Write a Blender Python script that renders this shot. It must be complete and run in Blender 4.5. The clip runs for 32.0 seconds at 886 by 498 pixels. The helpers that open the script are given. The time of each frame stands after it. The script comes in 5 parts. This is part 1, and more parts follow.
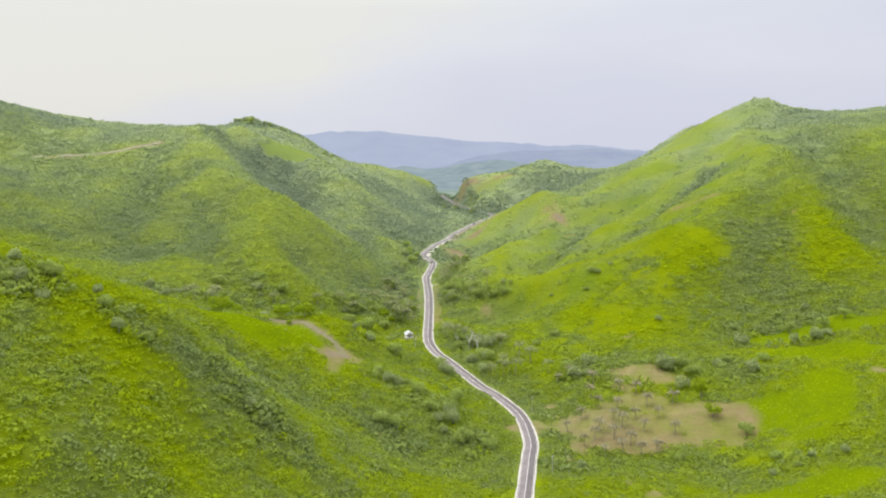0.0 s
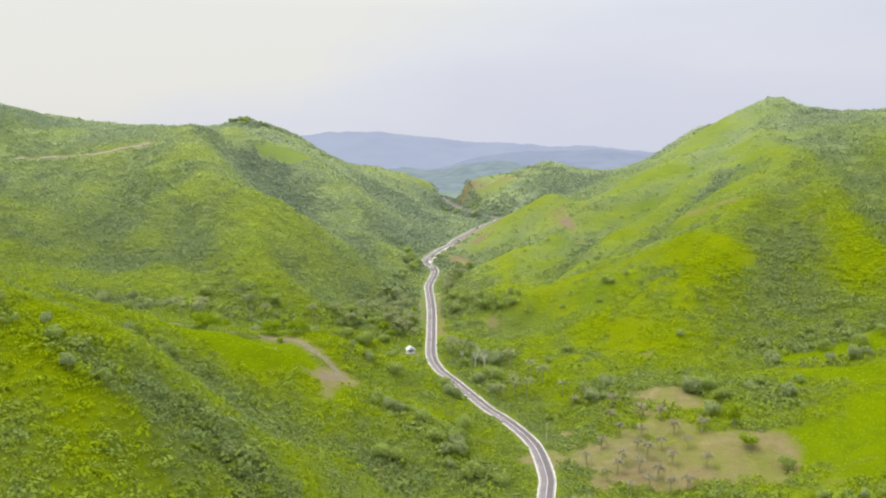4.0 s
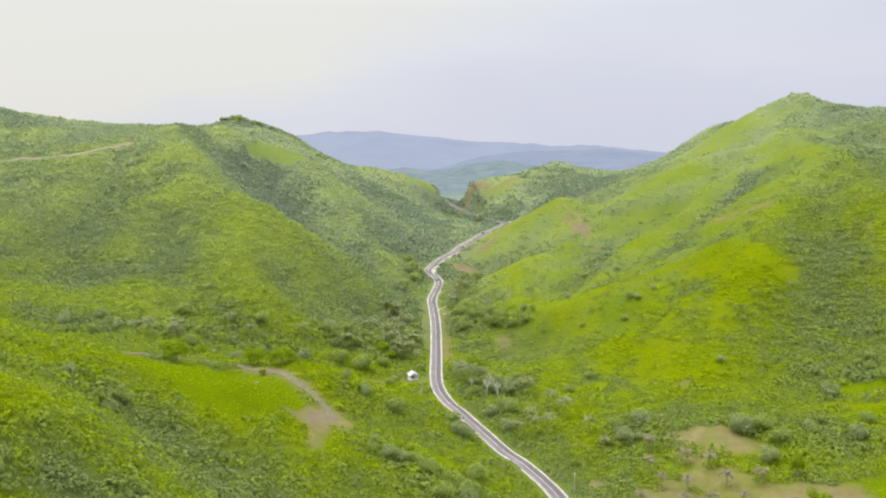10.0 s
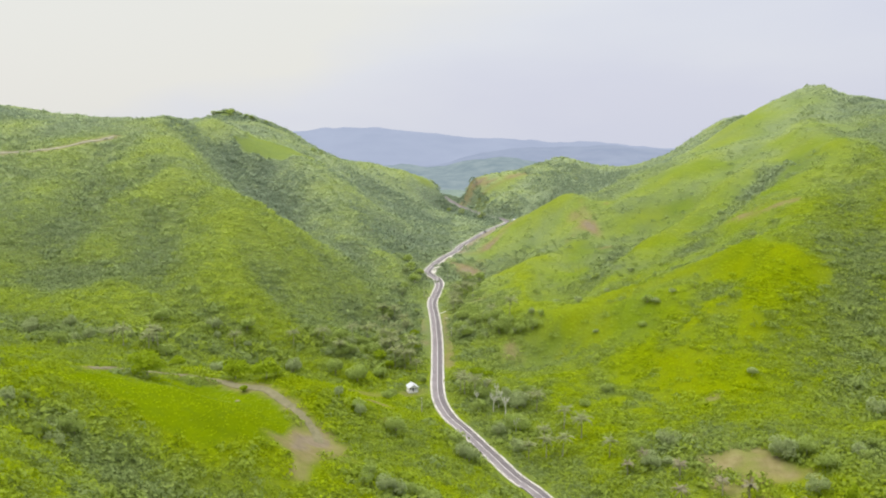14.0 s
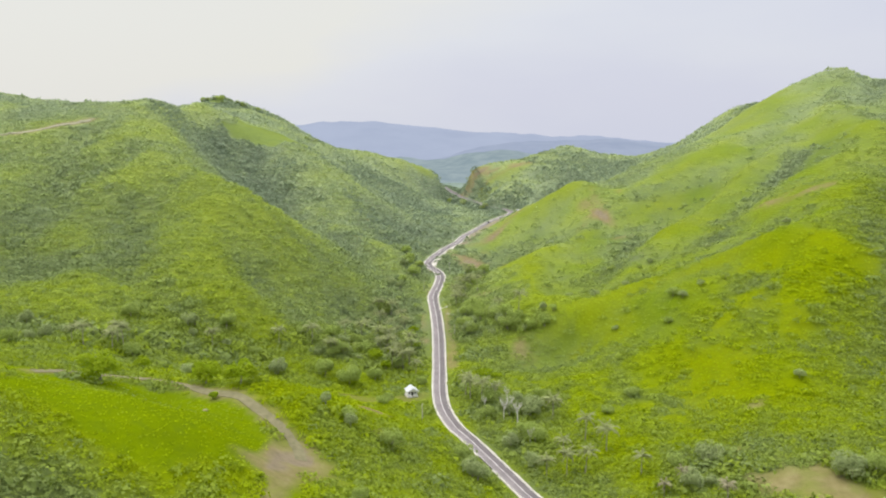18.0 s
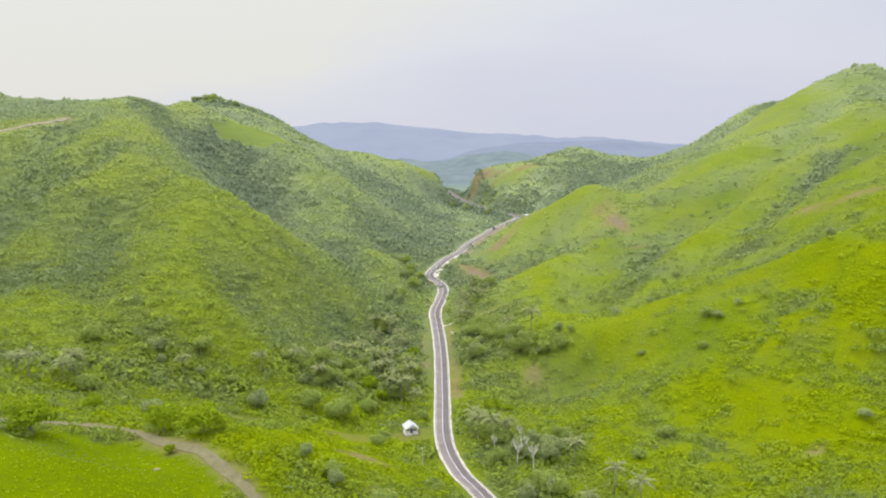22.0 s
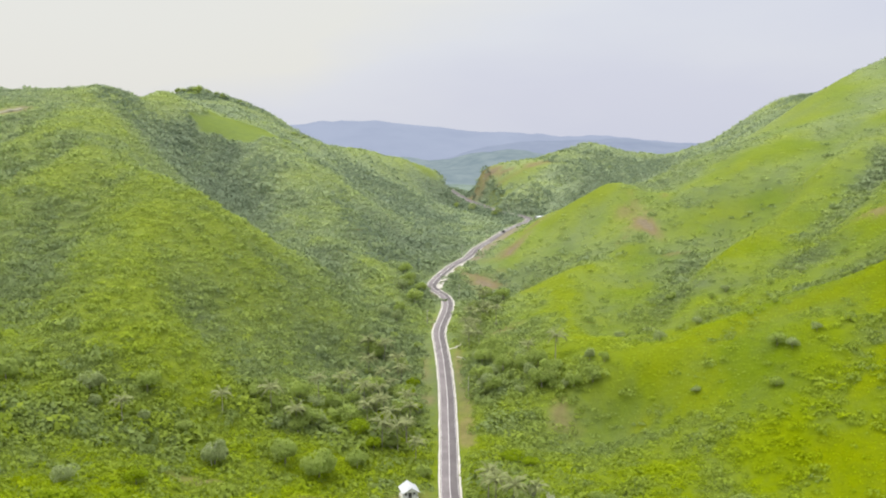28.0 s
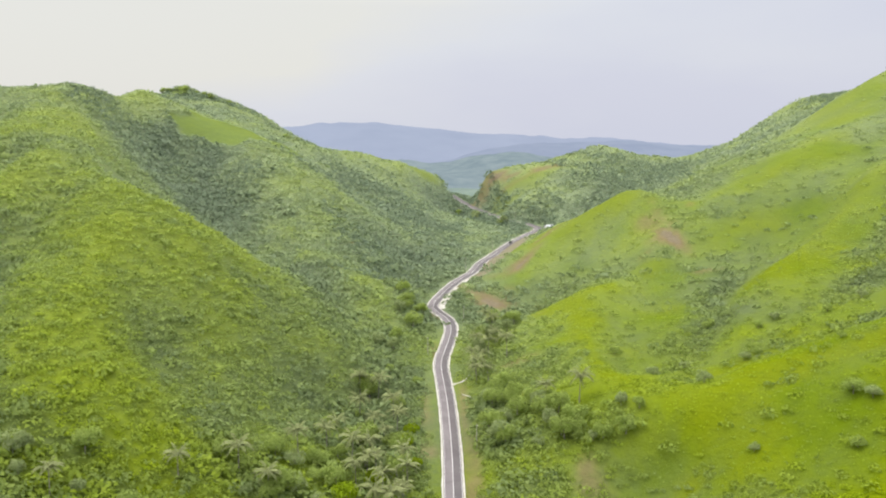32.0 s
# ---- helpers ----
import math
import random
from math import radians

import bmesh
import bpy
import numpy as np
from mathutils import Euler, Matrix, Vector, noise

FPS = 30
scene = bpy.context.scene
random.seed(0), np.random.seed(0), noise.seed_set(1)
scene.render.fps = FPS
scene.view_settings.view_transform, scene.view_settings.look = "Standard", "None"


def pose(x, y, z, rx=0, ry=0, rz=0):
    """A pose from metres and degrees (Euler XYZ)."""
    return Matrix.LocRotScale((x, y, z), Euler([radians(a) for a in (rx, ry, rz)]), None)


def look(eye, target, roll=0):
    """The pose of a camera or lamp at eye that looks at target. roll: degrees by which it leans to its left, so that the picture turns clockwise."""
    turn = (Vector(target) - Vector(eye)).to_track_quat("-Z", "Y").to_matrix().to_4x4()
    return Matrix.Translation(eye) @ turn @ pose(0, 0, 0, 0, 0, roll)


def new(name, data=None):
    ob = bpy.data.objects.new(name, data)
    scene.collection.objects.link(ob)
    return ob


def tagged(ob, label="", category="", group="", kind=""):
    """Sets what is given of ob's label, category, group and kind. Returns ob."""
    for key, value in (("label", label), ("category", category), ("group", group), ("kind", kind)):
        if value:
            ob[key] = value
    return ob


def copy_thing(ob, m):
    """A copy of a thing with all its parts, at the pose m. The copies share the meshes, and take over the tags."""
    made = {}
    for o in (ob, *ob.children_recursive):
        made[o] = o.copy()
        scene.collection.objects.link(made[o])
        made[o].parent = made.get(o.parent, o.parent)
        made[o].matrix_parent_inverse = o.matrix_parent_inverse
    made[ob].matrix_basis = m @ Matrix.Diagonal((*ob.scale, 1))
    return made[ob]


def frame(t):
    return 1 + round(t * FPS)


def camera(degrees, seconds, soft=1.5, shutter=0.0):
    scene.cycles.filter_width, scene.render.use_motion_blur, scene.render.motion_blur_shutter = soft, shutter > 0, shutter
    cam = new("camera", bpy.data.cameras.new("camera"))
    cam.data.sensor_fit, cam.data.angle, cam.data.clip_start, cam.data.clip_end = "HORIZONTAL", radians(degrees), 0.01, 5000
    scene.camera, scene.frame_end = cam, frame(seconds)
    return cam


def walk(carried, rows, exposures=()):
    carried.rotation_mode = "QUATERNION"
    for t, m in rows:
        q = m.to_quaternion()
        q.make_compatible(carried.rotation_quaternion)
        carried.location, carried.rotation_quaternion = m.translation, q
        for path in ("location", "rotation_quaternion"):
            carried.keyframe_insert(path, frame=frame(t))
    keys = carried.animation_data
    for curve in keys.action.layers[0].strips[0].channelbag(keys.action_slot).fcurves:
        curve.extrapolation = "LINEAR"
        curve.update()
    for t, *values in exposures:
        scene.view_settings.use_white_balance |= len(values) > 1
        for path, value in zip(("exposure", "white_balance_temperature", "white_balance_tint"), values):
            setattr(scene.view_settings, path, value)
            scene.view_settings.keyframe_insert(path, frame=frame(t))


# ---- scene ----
cam = camera(52.0, 32.0, soft=2.0)
PATH = [
    (0, (3.984, -63.009, 149.396), (3.991, -61.023, 149.162), 0.1),
    (1, (3.259, -51.553, 149.506), (3.267, -49.567, 149.272), 0.1),
    (2, (2.535, -40.097, 149.615), (2.543, -38.111, 149.382), 0.1),
    (3, (1.811, -28.641, 149.725), (1.819, -26.654, 149.492), 0.1),
    (3.5, (1.449, -22.913, 149.78), (1.457, -20.926, 149.547), 0.1),
    (5.5, (0.0, 0.0, 150.0), (0.008, 1.986, 149.767), 0.1),
    (6, (-0.366, 5.935, 150.157), (-0.358, 7.921, 149.924), 0.0),
    (7, (-1.085, 17.727, 150.119), (-1.077, 19.714, 149.886), 0.0),
    (8, (-1.444, 29.52, 150.094), (-1.436, 31.506, 149.861), 0.0),
    (9, (-2.156, 40.532, 149.86), (-2.148, 42.518, 149.626), 0.0),
    (10, (-2.518, 51.972, 149.912), (-2.51, 53.959, 149.678), 0.0),
    (11, (-2.883, 63.062, 150.041), (-2.872, 65.048, 149.808), 0.0),
    (12, (-3.59, 74.777, 149.652), (-3.578, 76.763, 149.419), 0.0),
    (13, (-3.903, 85.908, 148.299), (-3.891, 87.894, 148.062), 0.0),
    (14, (-4.553, 98.369, 146.272), (-4.541, 100.354, 146.032), 0.0),
    (14.5, (-4.876, 104.775, 145.221), (-4.865, 106.761, 144.98), 0.1),
    (16.5, (-6.11, 131.497, 139.299), (-6.096, 133.481, 139.052), 0.1),
    (17, (-6.056, 138.529, 137.754), (-6.042, 140.513, 137.507), 0.1),
    (18, (-6.303, 153.296, 134.496), (-6.288, 155.281, 134.249), 0.0),
    (19, (-6.623, 168.527, 133.347), (-6.608, 170.512, 133.1), 0.0),
    (20, (-6.625, 183.287, 133.419), (-6.614, 185.272, 133.172), 0.0),
    (21, (-6.621, 197.266, 133.295), (-6.606, 199.251, 133.051), 0.0),
    (22, (-6.634, 210.62, 133.676), (-6.623, 212.605, 133.432), 0.0),
    (23, (-6.998, 223.544, 133.77), (-6.987, 225.529, 133.527), 0.1),
    (24, (-7.356, 237.172, 133.71), (-7.345, 239.157, 133.467), 0.1),
    (25, (-7.332, 250.293, 133.037), (-7.321, 252.279, 132.797), 0.1),
    (25.5, (-7.626, 257.248, 131.128), (-7.615, 259.233, 130.885), 0.1),
    (27.5, (-8.242, 287.556, 128.127), (-8.234, 289.541, 127.884), 0.0),
    (28, (-8.234, 295.249, 127.911), (-8.226, 297.234, 127.667), 0.0),
    (29, (-8.244, 310.789, 128.18), (-8.235, 312.775, 127.939), 0.0),
    (30, (-8.603, 325.9, 128.162), (-8.595, 327.886, 127.922), 0.0),
    (31, (-8.613, 341.441, 128.431), (-8.604, 343.426, 128.191), 0.0),
    (32, (-9.336, 357.684, 128.52), (-9.328, 359.67, 128.28), 0.0),
]
walk(cam, [(t, look(eye, target, roll)) for t, eye, target, roll in PATH], [(0, 0.14), (32, 0.1)])

# ---------------------------------------------------------------- sky and sun
SUN_HEIGHT, SUN_TURN = radians(62), radians(-78)      # turn: clockwise from +y
world = bpy.data.worlds.new("overcast_sky")
world.use_nodes = True
scene.world = world
wn, wl = world.node_tree.nodes, world.node_tree.links
wn.clear()


def wnode(kind, **values):
    node = wn.new(kind)
    for key, value in values.items():
        node.inputs[key].default_value = value
    return node


sky = wn.new("ShaderNodeTexSky")
sky.sky_type, sky.sun_disc = "NISHITA", False
sky.sun_elevation, sky.sun_rotation = SUN_HEIGHT, SUN_TURN
sky.air_density, sky.dust_density = 1.6, 3.0
blue = wn.new("ShaderNodeVectorMath")
blue.operation = "SCALE"
blue.inputs["Scale"].default_value = 0.10
wl.new(sky.outputs[0], blue.inputs[0])
place = wn.new("ShaderNodeTexCoord")
stretch = wnode("ShaderNodeMapping", Scale=(1.0, 1.0, 3.2))
wl.new(place.outputs["Generated"], stretch.inputs[0])
billow = wnode("ShaderNodeTexNoise", Scale=2.1, Detail=5.0, Roughness=0.45)
wl.new(stretch.outputs[0], billow.inputs["Vector"])
# the cloud sheet is thinner and brighter towards the sun
toward = wn.new("ShaderNodeVectorMath")
toward.operation = "DOT_PRODUCT"
toward.inputs[1].default_value = (math.sin(SUN_TURN) * math.cos(SUN_HEIGHT), math.cos(SUN_TURN) * math.cos(SUN_HEIGHT), math.sin(SUN_HEIGHT))
wl.new(place.outputs["Generated"], toward.inputs[0])
thin = wnode("ShaderNodeMapRange", **{"From Min": 0.0, "From Max": 0.46, "To Min": 0.0, "To Max": 0.72})
wl.new(toward.outputs["Value"], thin.inputs[0])
mixed = wn.new("ShaderNodeMath")
mixed.operation = "MULTIPLY_ADD"
mixed.inputs[1].default_value = 1.0
wl.new(billow.outputs["Fac"], mixed.inputs[0])
wl.new(thin.outputs[0], mixed.inputs[2])
tint = wn.new("ShaderNodeValToRGB")
tint.color_ramp.elements[0].position, tint.color_ramp.elements[0].color = 0.49, (0.598, 0.618, 0.725, 1)
tint.color_ramp.elements[1].position, tint.color_ramp.elements[1].color = 0.9, (0.722, 0.72, 0.692, 1)
middle = tint.color_ramp.elements.new(0.73)
middle.color = (0.66, 0.68, 0.745, 1)
wl.new(mixed.outputs[0], tint.inputs[0])
veil = wn.new("ShaderNodeMix")
veil.data_type = "RGBA"
veil.inputs["Factor"].default_value = 0.9
wl.new(blue.outputs[0], veil.inputs[6])
wl.new(tint.outputs[0], veil.inputs[7])
# as under any thin overcast with a high sun, the upper sky is several times as bright as the horizon
high = wn.new("ShaderNodeSeparateXYZ")
wl.new(place.outputs["Generated"], high.inputs[0])
gain = wnode("ShaderNodeMapRange", **{"From Min": 0.14, "From Max": 1.0, "To Min": 1.1, "To Max": 4.1})
wl.new(high.outputs["Z"], gain.inputs[0])
dome = wn.new("ShaderNodeVectorMath")
dome.operation = "SCALE"
wl.new(veil.outputs[2], dome.inputs[0])
wl.new(gain.outputs[0], dome.inputs["Scale"])
background = wnode("ShaderNodeBackground", Strength=0.97)
wl.new(dome.outputs[0], background.inputs[0])
wl.new(background.outputs[0], wn.new("ShaderNodeOutputWorld").inputs[0])

sun = new("sun", bpy.data.lights.new("sun", "SUN"))
sun.data.energy, sun.data.angle, sun.data.color = 1.5, radians(30), (1.0, 0.955, 0.87)
sun.matrix_world = look((0, 0, 600), (-math.sin(SUN_TURN) * math.cos(SUN_HEIGHT), -math.cos(SUN_TURN) * math.cos(SUN_HEIGHT), 600 - math.sin(SUN_HEIGHT)))


# ---------------------------------------------------------------- materials
class Paint:
    """A node material with a few short ways to add nodes."""

    def __init__(self, name, roughness=0.8, metallic=0.0, specular=0.25):
        self.mat = bpy.data.materials.new(name)
        self.mat.use_nodes = True
        self.tree = self.mat.node_tree
        self.bsdf = self.tree.nodes["Principled BSDF"]
        self.bsdf.inputs["Roughness"].default_value = roughness
        self.bsdf.inputs["Metallic"].default_value = metallic
        self.bsdf.inputs["Specular IOR Level"].default_value = specular

    def node(self, kind, **values):
        node = self.tree.nodes.new(kind)
        for key, value in values.items():
            node.inputs[key].default_value = value
        return node

    def join(self, a, b):
        self.tree.links.new(a, b)

    def place(self):
        return self.node("ShaderNodeNewGeometry").outputs["Position"]

    def noise(self, size, detail=4.0, rough=0.55):
        node = self.node("ShaderNodeTexNoise", Scale=1.0 / size, Detail=detail, Roughness=rough)
        self.join(self.place(), node.inputs["Vector"])
        return node.outputs["Fac"]

    def island(self):
        return self.node("ShaderNodeNewGeometry").outputs["Random Per Island"]

    def each(self):
        return self.node("ShaderNodeObjectInfo").outputs["Random"]

    def attribute(self, name):
        node = self.node("ShaderNodeAttribute")
        node.attribute_name = name
        return node

    def ramp(self, fac, stops):
        node = self.node("ShaderNodeValToRGB")
        e = node.color_ramp.elements
        while len(e) < len(stops):
            e.new(0.5)
        for k, (at, col) in enumerate(stops):
            e[k].position, e[k].color = at, (*col, 1)
        self.join(fac, node.inputs[0])
        return node.outputs[0]

    def mix(self, fac, a, b, blend="MIX"):
        node = self.node("ShaderNodeMix")
        node.data_type, node.blend_type = "RGBA", blend
        for value, n in ((fac, 0), (a, 6), (b, 7)):
            if isinstance(value, (float, int)):
                node.inputs[n].default_value = value
            elif isinstance(value, tuple):
                node.inputs[n].default_value = (*value, 1)
            else:
                self.join(value, node.inputs[n])
        return node.outputs[2]

    def span(self, value, a, b, c=0.0, d=1.0):
        node = self.node("ShaderNodeMapRange", **{"From Min": a, "From Max": b, "To Min": c, "To Max": d})
        self.join(value, node.inputs[0])
        return node.outputs[0]

    def math(self, kind, a, b):
        node = self.node("ShaderNodeMath")
        node.operation = kind
        for n, value in enumerate((a, b)):
            if isinstance(value, (float, int)):
                node.inputs[n].default_value = value
            else:
                self.join(value, node.inputs[n])
        return node.outputs[0]

    def colour(self, out):
        if isinstance(out, tuple):
            self.bsdf.inputs["Base Color"].default_value = (*out, 1)
        else:
            self.join(out, self.bsdf.inputs["Base Color"])
        return self

    def bump(self, fac, strength, distance):
        node = self.node("ShaderNodeBump", Strength=strength, Distance=distance)
        self.join(fac, node.inputs["Height"])
        self.join(node.outputs[0], self.bsdf.inputs["Normal"])
        return self


def leafy(name, dark, mid, light, glow=0.25, tone="tone"):
    """Foliage: each leaf a little different, each clump another shade, some light coming through."""
    p = Paint(name, 0.7, specular=0.08)
    leaf = p.ramp(p.island(), [(0.0, dark), (0.5, mid), (1.0, light)])
    clump = p.attribute(tone).outputs["Fac"]
    shade = p.mix(p.span(clump, 0, 1, 0.0, 0.75), leaf, p.ramp(p.noise(9, 3), [(0.3, dark), (0.5, mid), (0.72, light)]))
    p.colour(shade)
    through_leaf = p.node("ShaderNodeBsdfTranslucent")
    p.join(shade, through_leaf.inputs[0])
    both = p.node("ShaderNodeMixShader", Fac=glow)
    p.join(p.bsdf.outputs[0], both.inputs[1])
    p.join(through_leaf.outputs[0], both.inputs[2])
    p.join(both.outputs[0], p.tree.nodes["Material Output"].inputs["Surface"])
    return p.mat


# Colours of the low growth, from grey-green bushes to yellow-green grassy shrubs: in the valley, and up on the hills
# with distance haze painted in.
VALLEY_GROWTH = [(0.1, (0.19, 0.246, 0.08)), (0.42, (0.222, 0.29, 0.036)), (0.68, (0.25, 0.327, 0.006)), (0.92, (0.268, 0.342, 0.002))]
HAZED_GROWTH = [(0.1, (0.215, 0.268, 0.178)), (0.42, (0.282, 0.345, 0.2)), (0.68, (0.322, 0.39, 0.178)), (0.92, (0.345, 0.414, 0.142))]


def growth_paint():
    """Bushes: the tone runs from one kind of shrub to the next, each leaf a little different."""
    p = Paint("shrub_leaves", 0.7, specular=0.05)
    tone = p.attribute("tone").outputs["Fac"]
    # further up the valley the leaf colour is paled and greyed as distance haze
    col = p.mix(p.attribute("haze").outputs["Fac"], p.ramp(tone, VALLEY_GROWTH), p.ramp(tone, HAZED_GROWTH))
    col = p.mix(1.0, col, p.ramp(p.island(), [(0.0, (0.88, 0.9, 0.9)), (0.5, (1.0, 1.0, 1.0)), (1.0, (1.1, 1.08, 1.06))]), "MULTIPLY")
    p.colour(col)
    through_leaf = p.node("ShaderNodeBsdfTranslucent")
    p.join(col, through_leaf.inputs[0])
    both = p.node("ShaderNodeMixShader", Fac=0.34)
    p.join(p.bsdf.outputs[0], both.inputs[1])
    p.join(through_leaf.outputs[0], both.inputs[2])
    p.join(both.outputs[0], p.tree.nodes["Material Output"].inputs["Surface"])
    return p.mat


def ground_paint():
    p = Paint("grassy_ground", 0.95, specular=0.0)
    cover = p.attribute("cover")
    parts = p.node("ShaderNodeSeparateColor")
    p.join(cover.outputs["Color"], parts.inputs[0])
    tone = p.math("ADD", cover.outputs["Alpha"], p.span(p.noise(4, 4, 0.65), 0.3, 0.7, -0.16, 0.16))
    scrub = p.mix(p.attribute("haze").outputs["Fac"], p.ramp(tone, VALLEY_GROWTH), p.ramp(tone, HAZED_GROWTH))
    # shade among the bushes, put into the ground colour as mottled darkening
    bush_shade = p.ramp(p.noise(1.6, 5, 0.7), [(0.3, (0.42, 0.43, 0.42)), (0.7, (0.62, 0.61, 0.59))])
    hill_bush_shade = p.ramp(p.noise(2.4, 5, 0.7), [(0.3, (0.5, 0.51, 0.51)), (0.7, (0.7, 0.69, 0.68))])
    # how much distance haze is painted into the ground colour
    hill = p.attribute("haze").outputs["Fac"]
    sward = p.mix(1.0, scrub, p.ramp(p.noise(2.8, 6, 0.75), [(0.3, (0.52, 0.53, 0.54)), (0.7, (0.68, 0.67, 0.66))]), "MULTIPLY")
    scrub = p.mix(1.0, scrub, p.mix(hill, bush_shade, hill_bush_shade), "MULTIPLY")
    grass = p.ramp(p.noise(14, 5, 0.6), [(0.25, (0.078, 0.118, 0.002)), (0.55, (0.106, 0.156, 0.001)), (0.8, (0.13, 0.172, 0.001))])
    grass = p.mix(p.span(p.noise(1.4, 4, 0.7), 0.4, 0.75, 0, 0.5), grass, (0.07, 0.112, 0.002))
    grass = p.mix(p.attribute("sunny").outputs["Fac"], grass, p.ramp(p.noise(3, 5, 0.65), [(0.3, (0.12, 0.16, 0.001)), (0.7, (0.152, 0.184, 0.001))]))
    grass = p.mix(p.span(p.noise(6, 5, 0.7), 0.5, 0.68, 0, 0.55), grass, (0.075, 0.115, 0.006))
    # far grass drifts to the hazed growth colour
    grass = p.mix(p.span(hill, 0, 1, 0, 0.4), grass, sward)
    earth = p.ramp(p.noise(5, 6, 0.65), [(0.25, (0.125, 0.105, 0.05)), (0.5, (0.185, 0.15, 0.08)), (0.78, (0.25, 0.205, 0.12))])
    earth = p.mix(p.span(p.noise(85, 2), 0.45, 0.56, 0, 0.8), earth, p.ramp(p.noise(4, 5), [(0.3, (0.14, 0.1, 0.055)), (0.7, (0.215, 0.155, 0.1))]))
    earth = p.mix(p.span(p.noise(9, 5), 0.46, 0.64, 0, 0.6), earth, (0.15, 0.16, 0.05))
    red = p.ramp(p.noise(3.5, 6, 0.7), [(0.3, (0.135, 0.112, 0.075)), (0.6, (0.195, 0.16, 0.11)), (0.7, (0.14, 0.152, 0.07))])
    earth = p.mix(p.span(parts.outputs[1], 0.86, 0.98), earth, red)
    col = p.mix(parts.outputs[0], scrub, grass)
    col = p.mix(parts.outputs[1], col, earth)
    # ground beyond the pass, with haze painted in as a blue-green tint
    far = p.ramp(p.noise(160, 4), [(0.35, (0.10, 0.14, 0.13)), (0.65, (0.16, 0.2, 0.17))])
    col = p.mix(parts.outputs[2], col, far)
    p.colour(col)
    p.bump(p.math("ADD", p.math("MULTIPLY", p.noise(0.9, 6, 0.7), 0.5), p.math("MULTIPLY", p.noise(4.5, 5, 0.65), 1.6)), 0.8, 0.8)
    return p.mat


def plain_paint(name, low, high, size, roughness=0.8, bump=0.0, metallic=0.0):
    p = Paint(name, roughness, metallic)
    p.colour(p.ramp(p.noise(size, 5, 0.6), [(0.3, low), (0.7, high)]))
    if bump:
        p.bump(p.noise(size * 0.2, 4, 0.6), 0.5, bump)
    return p.mat


def asphalt_paint(name, wear):
    p = Paint(name, 0.85)
    base = p.ramp(p.noise(6, 5, 0.6), [(0.3, (0.115, 0.10, 0.105)), (0.7, (0.175, 0.155, 0.16))])
    base = p.mix(1.0, base, (wear, wear, wear), "MULTIPLY")
    fine = p.mix(p.span(p.noise(0.35, 3), 0.35, 0.7, 0, 0.4), base, (0.08, 0.072, 0.075))
    p.colour(fine)
    return p.bump(p.noise(0.08, 2), 0.3, 0.01).mat


GROUND = ground_paint()
GROWTH = growth_paint()
WORN_ASPHALT, DARK_ASPHALT = asphalt_paint("worn_asphalt", 1.18), asphalt_paint("dark_asphalt", 0.76)
CONCRETE = plain_paint("pale_concrete", (0.33, 0.31, 0.27), (0.51, 0.49, 0.445), 2.5, 0.85, 0.01)
LINE_PAINT = plain_paint("road_line_paint", (0.42, 0.4, 0.4), (0.62, 0.6, 0.6), 1.2, 0.6)
DIRT = plain_paint("trodden_earth", (0.115, 0.108, 0.055), (0.175, 0.158, 0.092), 2.2, 0.95, 0.05)
TERRACE_EARTH = plain_paint("pale_terrace_earth", (0.19, 0.18, 0.13), (0.27, 0.255, 0.19), 4.0, 0.95, 0.05)
BANK_EARTH = plain_paint("brown_bank_earth", (0.13, 0.115, 0.07), (0.2, 0.18, 0.11), 2.4, 0.95, 0.05)
BRIGHT_LEAF = leafy("yellow_green_leaves", (0.19, 0.27, 0.006), (0.235, 0.325, 0.009), (0.28, 0.35, 0.015), 0.42)
DUSKY_LEAF = leafy("grey_green_leaves", (0.105, 0.155, 0.028), (0.155, 0.215, 0.042), (0.205, 0.265, 0.068), 0.48)
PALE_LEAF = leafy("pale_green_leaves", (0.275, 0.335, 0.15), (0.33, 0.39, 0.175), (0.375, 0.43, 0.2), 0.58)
GROVE_LEAF = leafy("grove_leaves", (0.265, 0.34, 0.085), (0.32, 0.4, 0.105), (0.37, 0.445, 0.13), 0.58)
# dark wood leaves, lightened and blued to carry the haze of the far slopes
WOOD_LEAF = leafy("dark_wood_leaves", (0.165, 0.215, 0.145), (0.195, 0.252, 0.168), (0.232, 0.292, 0.19), 0.46)
PALM_LEAF = plain_paint("palm_leaf", (0.14, 0.165, 0.055), (0.215, 0.235, 0.095), 2.0, 0.7)
DRY_PALM_LEAF = plain_paint("dry_palm_leaf", (0.15, 0.14, 0.075), (0.235, 0.215, 0.125), 2.0, 0.7)
BARK = plain_paint("grey_bark", (0.17, 0.15, 0.125), (0.33, 0.30, 0.26), 0.7, 0.9, 0.02)
PALE_BARK = plain_paint("pale_bark", (0.44, 0.42, 0.38), (0.62, 0.6, 0.56), 0.7, 0.9, 0.02)
POLE_WOOD = plain_paint("weathered_pole", (0.30, 0.28, 0.24), (0.46, 0.44, 0.40), 0.8, 0.85)
METAL_ROOF = plain_paint("pale_metal_roof", (0.38, 0.39, 0.42), (0.52, 0.53, 0.56), 1.1, 0.55, 0.0, 0.2)
WHITE_WALL = plain_paint("white_painted_wall", (0.58, 0.58, 0.57), (0.74, 0.74, 0.73), 0.9, 0.8)
DARK_GAP = plain_paint("shaded_opening", (0.05, 0.05, 0.05), (0.09, 0.085, 0.08), 0.6, 0.9)
CAR_PAINT = plain_paint("dark_car_paint", (0.02, 0.022, 0.03), (0.03, 0.032, 0.04), 1.0, 0.3)
